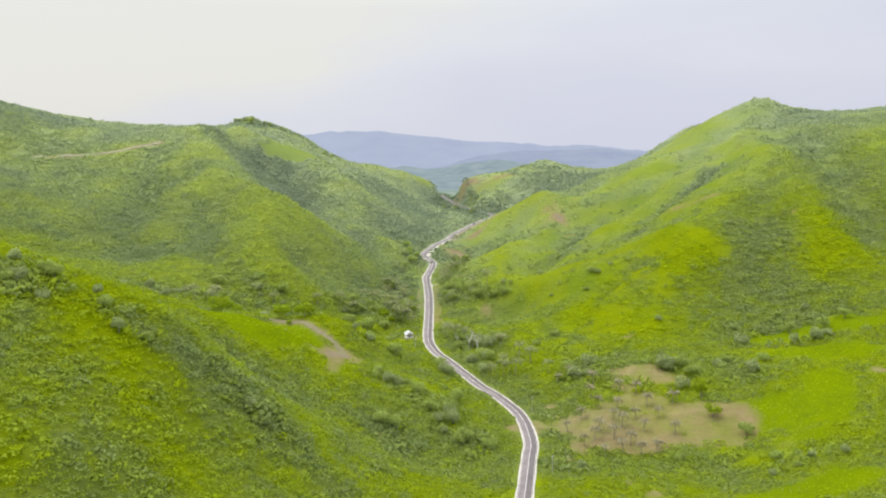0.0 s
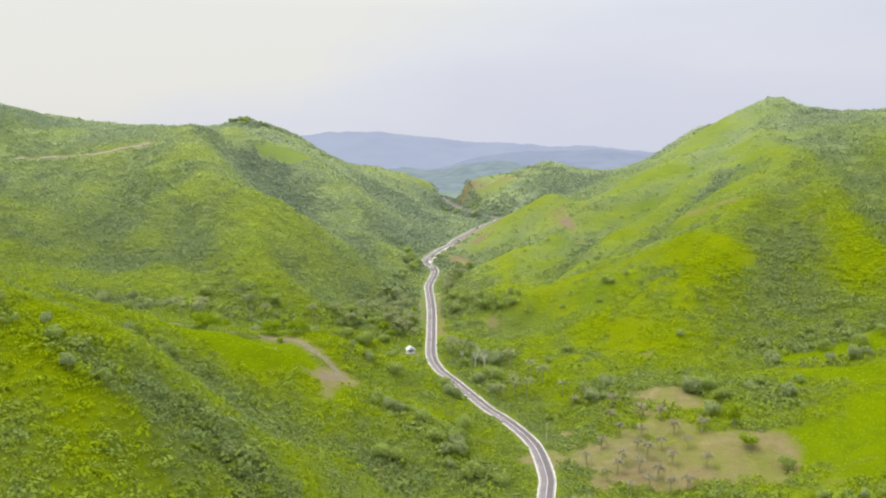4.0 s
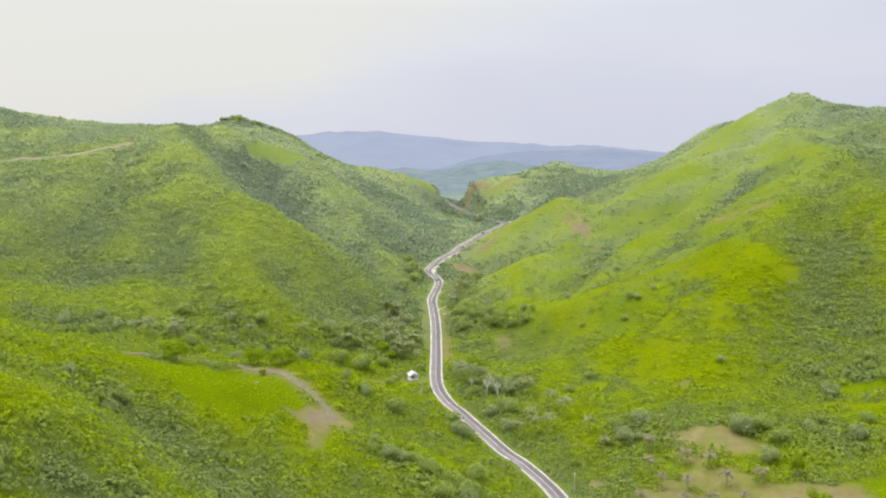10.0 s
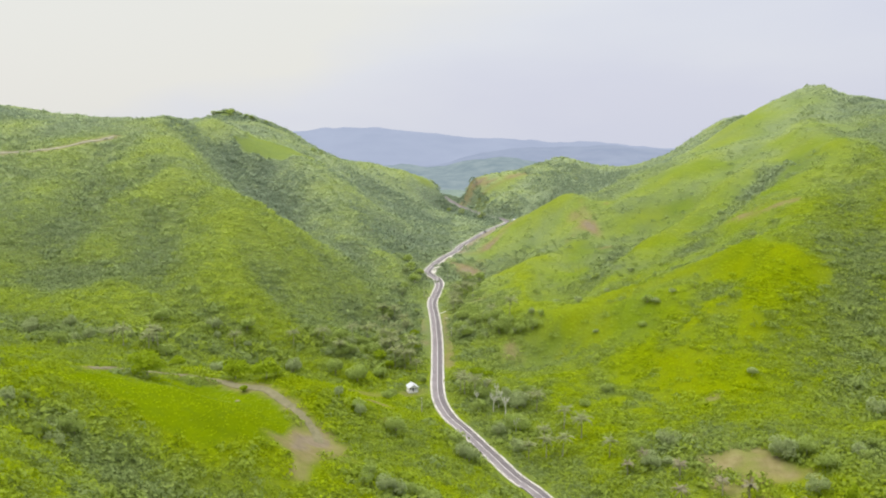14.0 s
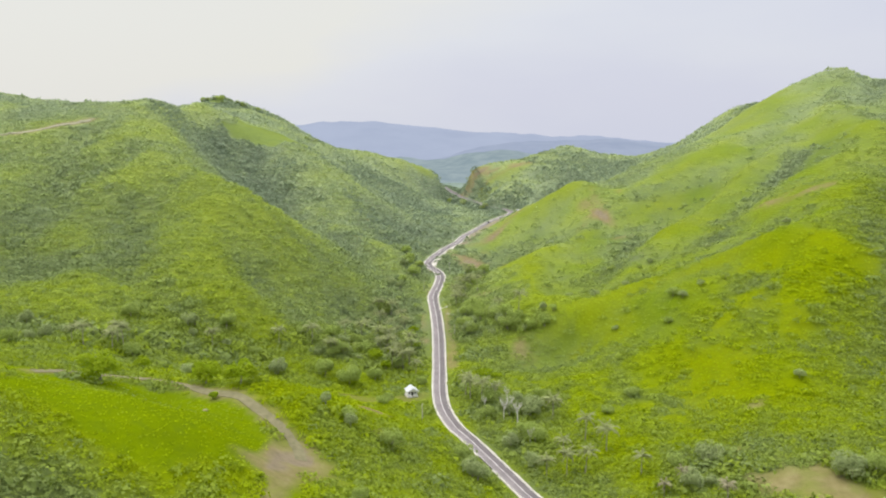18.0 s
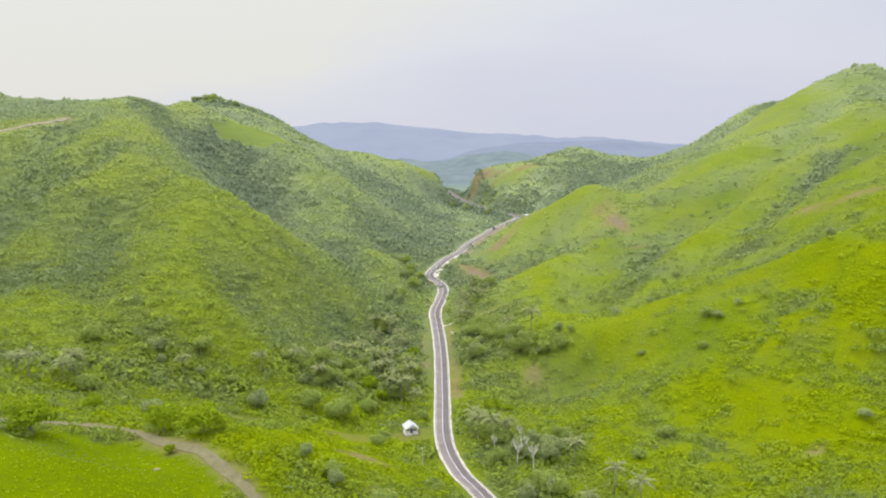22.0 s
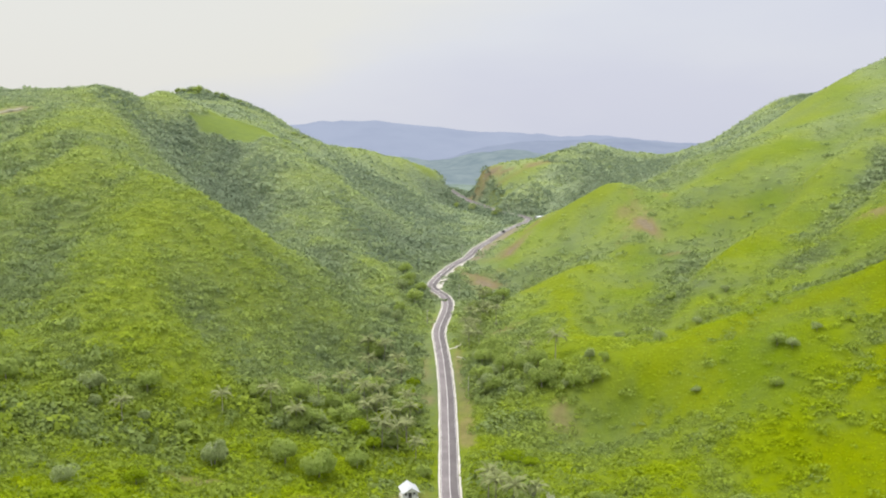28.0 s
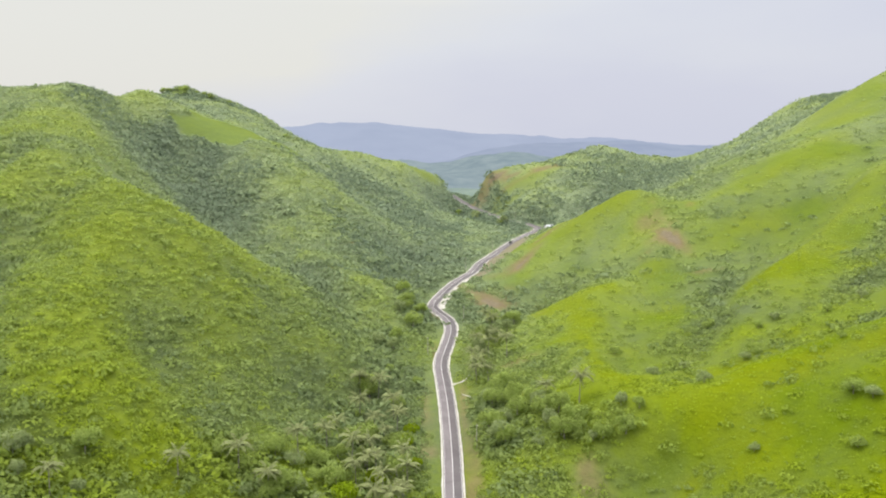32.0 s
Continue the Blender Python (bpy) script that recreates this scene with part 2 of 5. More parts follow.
CAR_GLASS = plain_paint("car_glass", (0.03, 0.04, 0.05), (0.05, 0.06, 0.07), 1.0, 0.1)
RUBBER = plain_paint("tyre_rubber", (0.02, 0.02, 0.02), (0.035, 0.035, 0.035), 0.4, 0.9)
STRAW = plain_paint("pale_straw", (0.17, 0.16, 0.08), (0.25, 0.23, 0.13), 0.4, 0.95, 0.03)


def haze_paint(name, low, high, size, glow):
    """Far mountains as a plain backdrop: the haze of kilometres of damp air is put into a glowing colour."""
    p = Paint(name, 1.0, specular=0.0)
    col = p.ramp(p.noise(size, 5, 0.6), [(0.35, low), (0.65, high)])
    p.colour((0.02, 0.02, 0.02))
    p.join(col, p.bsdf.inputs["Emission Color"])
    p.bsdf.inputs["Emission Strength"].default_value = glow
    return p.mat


FAR_RANGE = haze_paint("far_range", (0.335, 0.39, 0.53), (0.37, 0.425, 0.565), 220, 1.0)
MID_RANGE = haze_paint("middle_range", (0.28, 0.335, 0.465), (0.325, 0.38, 0.505), 110, 1.0)
LOW_HILLS = haze_paint("low_hills", (0.2, 0.275, 0.315), (0.29, 0.365, 0.39), 42, 1.0)
# ---------------------------------------------------------------- the land
# Centre line of the valley road, with its height.
ROAD = [(40, -120, -14), (40, 60, -10), (31, 160, -6.5), (30, 225, -3.8), (34, 270, -2), (40, 307, -0), (46.5, 353, 1),
        (49.4, 376, 1.5), (47.6, 417, 2), (36.9, 452, 3), (28.4, 469, 4), (18.9, 496, 5), (8.4, 526.5, 6), (0.8, 547, 7),
        (-4.2, 580, 8), (-4.6, 636, 10.6), (-4.8, 685, 14.2), (-6, 730, 18), (-7.2, 753, 20), (-8.4, 782, 23), (-4.3, 818, 26),
        (-3.1, 837, 28), (-5.1, 855, 29.4), (-11.2, 870, 31)]
ROAD_UP = [(-13, 880, 32.5), (-7.5, 904, 35), (1.7, 936, 37.5), (12.4, 959, 40), (20, 986, 43), (31, 1017, 45),
           (47, 1064, 48), (66, 1110, 50.5), (76, 1140, 52), (68, 1175, 53), (54, 1195, 54), (38, 1245, 57), (22, 1295, 60),
           (3, 1395, 66)]

# Ridges, spurs, gullies and benches that shape the valley.
SPUR_NEAR = [(-420, 120, 214.9), (-300, 170, 170.9), (-200, 205, 135.2), (-125, 238, 105.6), (-132, 300, 86.1),
             (-131, 350, 71.6), (-124, 398, 64.8), (-113, 440, 53.3), (-95, 470, 35.7), (-70, 478, 42.6)]
FACE_NEAR = [(-104, 202, 88.3), (-90, 240, 90.7), (-80, 228, 78.9), (-77, 189, 66.5), (-92, 159, 73.9), (-57, 214, 52.4),
             (-33, 269, 28.2), (-2, 346, 0.8)]
BENCH = [(-106, 356, 54.2), (-90, 358, 44.3), (-81, 414, 51.6), (-63, 420, 38.7), (-53, 448, 31.1), (-37, 402, 28.1),
         (-21, 428, 22.2), (-8, 505, 12.8)]
BEHIND = [(-260, -60, 90.2), (-150, 20, 60.3), (-90, 60, 32.1), (-40, 130, 14), (0, 30, -6), (120, 20, 0), (200, 120, 22),
          (300, -40, 60)]
GULLY_HUT = [(-420, 470, 106.5), (-330, 540, 72.5), (-229, 585, 44.4), (-159, 590, 36.6), (-108, 608, 22.6), (-51, 620, 8.8),
             (-18, 600, 7.1)]
GULLY_WEST = [(-400, 930, 142.3), (-340, 850, 104.3), (-294, 766, 82.6), (-232, 705, 52.3), (-224, 631, 52.4)]
SPUR_WEST = [(-280, 1033, 162.9), (-250, 945, 140.8), (-220, 856, 114.6), (-207, 812, 101.9), (-172, 750, 85),
             (-147, 700, 72.6), (-125, 655, 50.8), (-95, 640, 29.1)]
FACE_WEST = [(-226, 770, 79.2), (-199, 880, 104), (-119, 816, 78.2), (-108, 690, 41.9), (-78, 668, 25.8), (-65, 756, 38.6),
             (-57, 744, 22.1), (-36, 880, 46)]
CREST_WEST = [(-720, 1010, 228.3), (-533, 1037, 196.4), (-450, 1080, 167.4), (-360, 1030, 164.5), (-280, 1033, 163),
              (-268, 1100, 160.7), (-320, 1250, 153.2), (-326, 1418, 178.2)]
SPUR_GRASS = [(-262, 1130, 168.9), (-222, 1160, 153.3), (-165, 1120, 129.8), (-118, 1030, 99.8), (-95, 960, 74),
              (-55, 915, 50), (-30, 900, 38)]
GULLY_DARK = [(-205, 1060, 113.8), (-168, 990, 79.6), (-125, 935, 64), (-88, 880, 51.9), (-50, 820, 33)]
CREST_PASS = [(-326, 1418, 197.6), (-250, 1420, 174.1), (-190, 1375, 137.3), (-140, 1345, 110.6), (-98, 1318, 117.8),
              (-64, 1318, 109.9), (-30, 1322, 94), (-6, 1350, 83.2)]
FACE_PASS = [(-90, 1180, 82.8), (-50, 1120, 60), (-10, 1080, 45.7), (-30, 1000, 45.6), (-60, 1010, 62.1), (10, 1180, 52.1),
             (-30, 1240, 72.4)]
SPUR_EAST = [(430, 1150, 208.1), (370, 1040, 162.9), (300, 880, 118.4), (236, 760, 94), (193, 667, 75.8), (172, 597, 50.4),
             (137, 520, 21.2), (112, 458, 16.7)]
FACE_EAST = [(226, 640, 75.2), (143, 607, 45.5), (123, 637, 48.2), (140, 640, 53.9), (120, 731, 48.9), (186, 750, 67.3),
             (154, 768, 59.8), (115, 793, 43.7), (63, 667, 33.9)]
FOOT_EAST = [(87, 358, -2.9), (135, 344, -0.7), (180, 312, 7.9), (63, 427, -0.3), (105, 440, 13.2), (183, 460, 24.1),
             (211, 446, 26.8), (199, 510, 26.2), (100, 569, 19.3), (62, 578, 17.7)]
BOWL_EAST = [(300, 380, 40.1), (330, 470, 49.9), (215, 562, 41.6), (270, 560, 60), (330, 640, 91.9), (420, 560, 100),
             (450, 760, 150.9)]
SLOPE_EAST = [(58, 649, 13.7), (24, 640, 11), (46, 701, 34.5), (91, 715, 36.7), (63, 786, 37), (53, 877, 27.8),
              (96, 862, 49.4), (67, 856, 44), (177, 866, 62.7), (135, 917, 71.2)]
KNOB = [(127, 977, 92.8), (104, 1003, 78.4), (85, 1035, 61.2), (68, 1062, 54.7)]
CREST_EAST = [(127, 977, 91.5), (160, 985, 82.2), (208, 955, 106.2), (300, 1050, 145.8), (370, 1110, 182.9),
              (430, 1150, 208.1), (430, 1290, 167.5), (425, 1444, 184.4), (370, 1500, 141.7), (300, 1540, 116.8), (240, 1580, 112.8)]
RIDGE_FAR_EAST = [(430, 1150, 200.2), (520, 1120, 179.8), (620, 1140, 199.1), (760, 1080, 225.5)]
HOLLOW_EAST = [(200, 1060, 108.2), (160, 1120, 68.6), (250, 1180, 100.3), (110, 1150, 57.3), (300, 1300, 118.1)]
HILL_PASS = [(14, 1330, 72), (24, 1298, 83.5), (55, 1285, 93.4), (92, 1276, 100.1), (130, 1330, 110), (171, 1375, 119.9),
             (225, 1390, 102.1), (280, 1440, 93)]
FACE_HILL = [(80, 1210, 72.3), (130, 1230, 87.5), (45, 1235, 66), (180, 1280, 95.2)]
LOWLAND = [(-700, 1700, 116.7), (-300, 1750, 69.7), (0, 1520, 30.5), (60, 1700, 10.4), (320, 1800, 41.3), (700, 1700, 108.6),
           (-800, 500, 190.6), (-800, 0, 200), (800, 300, 169.9), (800, 700, 210.5)]
LANDFORMS = (ROAD, ROAD_UP, SPUR_NEAR, FACE_NEAR, BENCH, BEHIND, GULLY_HUT, GULLY_WEST, SPUR_WEST, FACE_WEST, CREST_WEST, SPUR_GRASS,
             GULLY_DARK, CREST_PASS, FACE_PASS, SPUR_EAST, FACE_EAST, FOOT_EAST, BOWL_EAST, SLOPE_EAST, KNOB, CREST_EAST,
             RIDGE_FAR_EAST, HOLLOW_EAST, HILL_PASS, FACE_HILL, LOWLAND)
# Crests and gullies on the hillsides: line, half width, height against the slope.
FOLDS = [([(388, 1070), (335, 925), (280, 760), (243, 700), (213, 662), (198, 630), (178, 598), (168, 560)], 20, 7),
         ([(355, 967), (333, 820), (303, 690), (293, 610), (288, 557)], 17, 7),
         ([(309, 804), (264, 665), (250, 600), (240, 558)], 22, -9),
         ([(409, 928), (346, 710), (335, 642), (316, 581)], 18, -8),
         ([(215, 668), (155, 672), (112, 676), (85, 662), (45, 659)], 9, 3.5),
         ([(225, 694), (155, 700), (112, 702), (85, 690), (60, 682)], 9, -4.5),
         ([(198, 624), (172, 610), (148, 596), (125, 586)], 8, 2.5),
         ([(200, 643), (170, 632), (140, 614), (118, 604)], 7, -3),
         ([(126, 925), (110, 862), (74, 828), (59, 770), (50, 705)], 13, 4),
         ([(150, 850), (128, 800), (112, 757), (86, 726), (62, 730)], 10, -5),
         ([(300, 905), (240, 830), (190, 775), (152, 729)], 12, -5),
         ([(270, 920), (215, 860), (170, 810), (140, 775)], 12, 4),
         ([(-275, 1019), (-249, 964), (-215, 890), (-180, 825), (-150, 786), (-128, 745)], 20, 7),
         ([(-215, 880), (-229, 812), (-242, 762), (-240, 708)], 17, 6),
         ([(-205, 800), (-198, 740), (-190, 690), (-170, 640)], 15, -7),
         ([(-140, 740), (-131, 715), (-115, 690), (-85, 655)], 10, -4),
         ([(-120, 960), (-99, 925), (-51, 852), (-21, 815)], 12, 6),
         ([(-110, 810), (-85, 769), (-62, 735), (-50, 700)], 10, -4),
         ([(-290, 960), (-300, 880), (-285, 820), (-262, 760)], 18, -7)]
LOOSE = (FACE_NEAR, BENCH, BEHIND, FACE_WEST, FACE_PASS, FACE_EAST, FOOT_EAST, BOWL_EAST, SLOPE_EAST, HOLLOW_EAST, FACE_HILL, LOWLAND)


def along(line, step):
    """Points every step metres along a line of points."""
    p = np.array(line, float)
    s = np.r_[0, np.cumsum(np.linalg.norm(np.diff(p[:, :2], axis=0), axis=1))]
    at = np.linspace(0, s[-1], max(2, int(s[-1] / step) + 1))
    return np.stack([np.interp(at, s, p[:, k]) for k in range(3)], 1)


def smooth_line(line, step):
    """A Catmull-Rom curve through the points of a line, resampled evenly."""
    p = np.array(line, float)
    q = np.r_[[2 * p[0] - p[1]], p, [2 * p[-1] - p[-2]]]
    out = []
    for a, b, c, d in zip(q, q[1:], q[2:], q[3:]):
        for u in np.linspace(0, 1, 12, endpoint=False):
            out.append(0.5 * (2 * b + (c - a) * u + (2 * a - 5 * b + 4 * c - d) * u * u + (3 * b - a - 3 * c + d) * u ** 3))
    return along(out + [p[-1]], step)


def lattice(ix, iy, seed):
    n = (ix.astype(np.int64) * 374761393 + iy.astype(np.int64) * 668265263 + seed * 2246822519) & 0xFFFFFFFF
    n = ((n ^ (n >> 13)) * 1274126177) & 0xFFFFFFFF
    return ((n ^ (n >> 16)) & 0xFFFF) / 65535.0


def wave(x, y, size, seed):
    """Smooth value noise from -1 to 1 with lumps of that size."""
    u, v = np.asarray(x, float) / size, np.asarray(y, float) / size
    iu, iv = np.floor(u), np.floor(v)
    fu, fv = u - iu, v - iv
    fu, fv = fu * fu * (3 - 2 * fu), fv * fv * (3 - 2 * fv)
    a, b = lattice(iu, iv, seed), lattice(iu + 1, iv, seed)
    c, d = lattice(iu, iv + 1, seed), lattice(iu + 1, iv + 1, seed)
    return 2 * (a + (b - a) * fu + (c - a) * fv + (a - b - c + d) * fu * fv) - 1


def fbm(x, y, size, seed, octaves=4):
    return sum(0.5 ** k * wave(x, y, size * 0.5 ** k, seed + k) for k in range(octaves))


known = np.concatenate([np.array(line, float) if line in LOOSE else along(line, 22) for line in LANDFORMS])
keep = []
for n, p in enumerate(known):
    if all(np.hypot(*(p - known[k])[:2]) > 9 for k in keep):
        keep.append(n)
known = known[keep]
SOFT = 16.0


def kernel(ax, ay, bx, by):
    return np.sqrt((ax[:, None] - bx) ** 2 + (ay[:, None] - by) ** 2 + SOFT ** 2)


count = len(known)
system = np.zeros((count + 3, count + 3))
system[:count, :count] = kernel(known[:, 0], known[:, 1], known[:, 0], known[:, 1]) + 0.6 * np.eye(count) * -1
system[:count, count:] = np.c_[np.ones(count), known[:, :2]]
system[count:, :count] = system[:count, count:].T
weights = np.linalg.solve(system, np.r_[known[:, 2], 0, 0, 0])
ROAD_LINE = smooth_line(ROAD + ROAD_UP, 2.5)


def road_gap(x, y):
    """Distance to the road's centre line, and the road's height there."""
    gap, high = np.full(x.shape, 1e9), np.zeros(x.shape)
    near = np.flatnonzero((x > -80) & (x < 140) & (y > -140) & (y < 1420))
    for part_of in np.array_split(near, max(1, len(near) // 20000)):
        d = (x[part_of, None] - ROAD_LINE[:, 0]) ** 2 + (y[part_of, None] - ROAD_LINE[:, 1]) ** 2
        k = d.argmin(1)
        gap[part_of], high[part_of] = np.sqrt(d[np.arange(len(k)), k]), ROAD_LINE[k, 2]
    return gap, high


def ramp(v, low, high):
    u = np.clip((v - low) / (high - low), 0, 1)
    return u * u * (3 - 2 * u)


FOLD_LINES = [(smooth_line([(a, b, 0) for a, b in line], 8.0)[:, :2], wide, high) for line, wide, high in FOLDS]


def folds(x, y):
    """How far crests and gullies lift or lower the ground, and where they run: 1 on a crest, -1 in a gully."""
    lift, lean = np.zeros(x.shape), np.zeros(x.shape)
    for p, wide, high in FOLD_LINES:
        reach = 2.6 * wide
        near = np.flatnonzero((x > p[:, 0].min() - reach) & (x < p[:, 0].max() + reach) & (y > p[:, 1].min() - reach) & (y < p[:, 1].max() + reach))
        if not len(near):
            continue
        d = (x[near, None] - p[:, 0]) ** 2 + (y[near, None] - p[:, 1]) ** 2
        k = d.argmin(1)
        ends = np.minimum(1, (np.minimum(k, len(p) - 1 - k) + 1) / 4)
        bell = np.exp(-d[np.arange(len(k)), k] / wide ** 2) * ends
        lift[near] += high * bell
        lean[near] += np.sign(high) * bell
    return lift, np.clip(lean, -1, 1)


def height(x, y):
    """Height of the ground."""
    x, y = np.atleast_1d(np.asarray(x, float)), np.atleast_1d(np.asarray(y, float))
    cx, cy = np.clip(x, -850, 850), np.clip(y, -200, 1800)
    z = np.empty(x.shape)
    for part_of in np.array_split(np.arange(len(x)), max(1, len(x) // 20000)):
        z[part_of] = kernel(cx[part_of], cy[part_of], known[:, 0], known[:, 1]) @ weights[:count] + weights[count] + weights[count + 1] * cx[part_of] + weights[count + 2] * cy[part_of]
    far = np.hypot(x - cx, y - cy)
    away = ramp(np.maximum(y - 1480 + 0.25 * np.abs(x), far), 0, 500)
    plain = 18 + 26 * fbm(x, y, 420, 31, 3) + 60 * ramp(np.abs(x), 700, 2600)
    z = z + (plain - z) * away
    relief = fbm(x, y, 70, 5) * 3.4 + np.abs(wave(x, y, 34, 17)) * -1.8 + 0.8
    # small gullies that run down the two long hillsides
    east = ramp(x, 90, 190) * ramp(y, 640, 800) * (1 - 0.85 * ramp(y, 960, 1110))
    west = ramp(-x, 60, 130) * ramp(y, 640, 760) * (1 - 0.85 * ramp(y, 930, 1030))
    relief = relief - east * 7 * (np.abs(wave(0.73 * x - 0.69 * y, (0.69 * x + 0.73 * y) * 0.16, 46, 71)) - 0.45)
    relief = relief + folds(x, y)[0] - west * 7 * (np.abs(wave(0.88 * x + 0.48 * y, (0.48 * x - 0.88 * y) * 0.16, 40, 77)) - 0.45)
    gap, high = road_gap(x, y)
    z = z + relief * ramp(gap, 9, 45)
    bed = 1 - ramp(gap, 5.2, 17)
    return z + (high - 0.35 - z) * bed


# ---------------------------------------------------------------- meshes
def mesh_of(name, points, faces, material, smooth=False):
    me = bpy.data.meshes.new(name)
    me.from_pydata([tuple(map(float, p)) for p in points], [], [tuple(map(int, f)) for f in faces])
    me.materials.append(material)
    if smooth:
        me.shade_smooth()
    return me


def quick_mesh(name, points, faces, material, smooth=False):
    """As mesh_of, from arrays whose faces all have the same number of corners."""
    me = bpy.data.meshes.new(name)
    points, faces = np.asarray(points, np.float32), np.asarray(faces, np.int32)
    n, k = faces.shape
    me.vertices.add(len(points))
    me.vertices.foreach_set("co", points.ravel())
    me.loops.add(n * k)
    me.loops.foreach_set("vertex_index", faces.ravel())
    me.polygons.add(n)
    me.polygons.foreach_set("loop_start", np.arange(0, n * k, k, dtype=np.int32))
    me.polygons.foreach_set("use_smooth", np.full(n, smooth))
    me.materials.append(material)
    me.update(calc_edges=True)
    return me


def part(name, bm, material, parent, label=""):
    """Links a bmesh as one mesh object under a thing or a part."""
    me = bpy.data.meshes.new(name)
    bm.to_mesh(me)
    bm.free()
    me.materials.append(material)
    ob = new(name, me)
    ob.parent = parent
    return tagged(ob, label)


def strip(name, line, left, right, lift, material, thick=0.0, jag=0.0):
    """A ribbon along a line, from left to right of it in metres, with a top and skirts."""
    p = np.asarray(line, float)
    way = np.gradient(p[:, :2], axis=0)
    way /= np.linalg.norm(way, axis=1)[:, None]
    side = np.stack([way[:, 1], -way[:, 0]], 1)
    n = len(p)
    wob = np.array([wave(k * 0.9, 0.5, 1.0, 91) for k in range(n)]).ravel() * jag
    rows = []
    for off, down in ((left, thick), (left, 0), (right, 0), (right, thick)):
        out = off + (wob if abs(off) == max(abs(left), abs(right)) else 0) * np.sign(off)
        rows.append(np.c_[p[:, :2] + side * np.reshape(out, (-1, 1)), p[:, 2] + lift - down])
    points = np.concatenate(rows)
    faces = [(a * n + k, a * n + k + 1, (a + 1) * n + k + 1, (a + 1) * n + k) for a in range(3) for k in range(n - 1)]
    return quick_mesh(name, points, faces, material)


# ---------------------------------------------------------------- cover of the land
# Patches of bright grass and of bare earth: centre, half sizes, turn in degrees.
FIELDS = [(-192, 1106, 32, 14, -35), (-106, 468, 26, 15, -5), (-180, 1128, 38, 26, -35), (-150, 1180, 22, 44, 10), (-98, 452, 32, 20, -30), (-103, 424, 47, 35, -18), (-76, 424, 21, 26, 0), (-138, 446, 22, 18, 0), (187, 386, 32, 27, 0), (208, 400, 18, 28, 0), (225, 458, 42, 11, -12),
          (258, 490, 46, 10, -8), (160, 304, 50, 14, 5), (-186, 1130, 54, 17, -12), (-150, 1210, 30, 11, -45), (-300, 1395, 14, 5, 0)]
GRASS = [(110, 667, 36, 8, -3), (150, 666, 34, 9, 0), (140, 598, 30, 12, 25), (172, 648, 24, 9, 5), (118, 575, 18, 16, 0), (205, 640, 12, 26, 30), (80, 845, 12, 30, 20), (75, 1262, 42, 13, 6), (60, 1240, 24, 8, 6), (116, 533, 15, 16, 0), (121, 541, 20, 16, 0), (165, 575, 10, 20, -10), (72, 640, 9, 7, 0), (133, 433, 15, 12, 0), (57, 765, 7, 26, 5), (64, 818, 9, 34, 10), (99, 527, 12, 8, 0), (105, 700, 20, 12, 0), (166, 592, 17, 11, -15), (58, 720, 9, 50, 4), (60, 800, 13, 60, 8), (198, 478, 20, 9, 0), (126, 560, 24, 34, -20),
         (128, 404, 14, 10, 0), (150, 345, 14, 9, 0), (-30, 1330, 26, 8, 0), (105, 975, 34, 26, 20), (60, 985, 24, 14, 40)]
DRY_FIELD = [(-56, 421, 8, 10, 0), (98, 394, 41, 33, -15), (130, 386, 32, 22, 0)]
EARTH = [(66, 434, 7, 5, 0), (72, 372, 10, 16, 0), (-52, 430, 6, 13, 25), (131, 924, 9, 18, 20), (18, 908, 15, 16, 0),
         (46, 962, 22, 5, 40), (64, 990, 20, 5, 50), (28, 757, 9, 6, 0), (41, 655, 5, 8, 0), (46, 1285, 18, 7, 10), (92, 1276, 20, 6, 0), (70, 1266, 26, 3.5, 8), (22, 1300, 9, 12, 0), (10, 1336, 6, 8, 0),
         (-14, 868, 5, 12, 0), (-13, 800, 3, 14, 0), (-28, 528, 10, 3, 0), (-24, 480, 5, 6, 0), (126, 927, 8, 16, 25), (237, 743, 6, 22, 40), (140, 854, 14, 5, 0), (126, 521, 7, 4, 0), (2.5, 668, 2.2, 34, 0), (0.5, 728, 2.4, 30, 0), (-14, 725, 2.2, 34, 0),
         (-46, 539, 9, 5, 20), (-33, 521, 9, 3, 0), (-90, 580, 9, 3, 0), (-57, 420, 9, 11, 0), (-48, 432, 6, 12, 10)]
MEADOW = [(150, 760, 120, 190, -20), (112, 600, 80, 80, 0), (250, 900, 130, 200, -30), (330, 1080, 90, 120, -30), (85, 960, 70, 60, 0), (55, 1010, 34, 50, -20)]
BRIGHT = [(-48, 205, 22, 34, 0), (38, 625, 28, 40, 0), (-40, 560, 40, 30, 0), (-40, 250, 30, 50, 0), (-60, 520, 60, 46, 0), (110, 560, 50, 60, 0), (70, 800, 30, 90, 0), (-20, 520, 26, 40, 0), (90, 500, 40, 30, 0), (-60, 720, 24, 70, 0), (180, 340, 60, 40, 0), (-203, 659, 9, 12, 0), (-200, 652, 12, 9, 0),
          (-105, 704, 10, 40, -30), (200, 640, 16, 30, 40), (257, 634, 22, 12, 0), (127, 980, 26, 26, 0)]
SUNLIT = [(40, 632, 28, 30, 0), (60, 612, 34, 30, 0), (100, 610, 40, 40, 0), (90, 720, 40, 50, 10), (-30, 545, 30, 30, 0)]
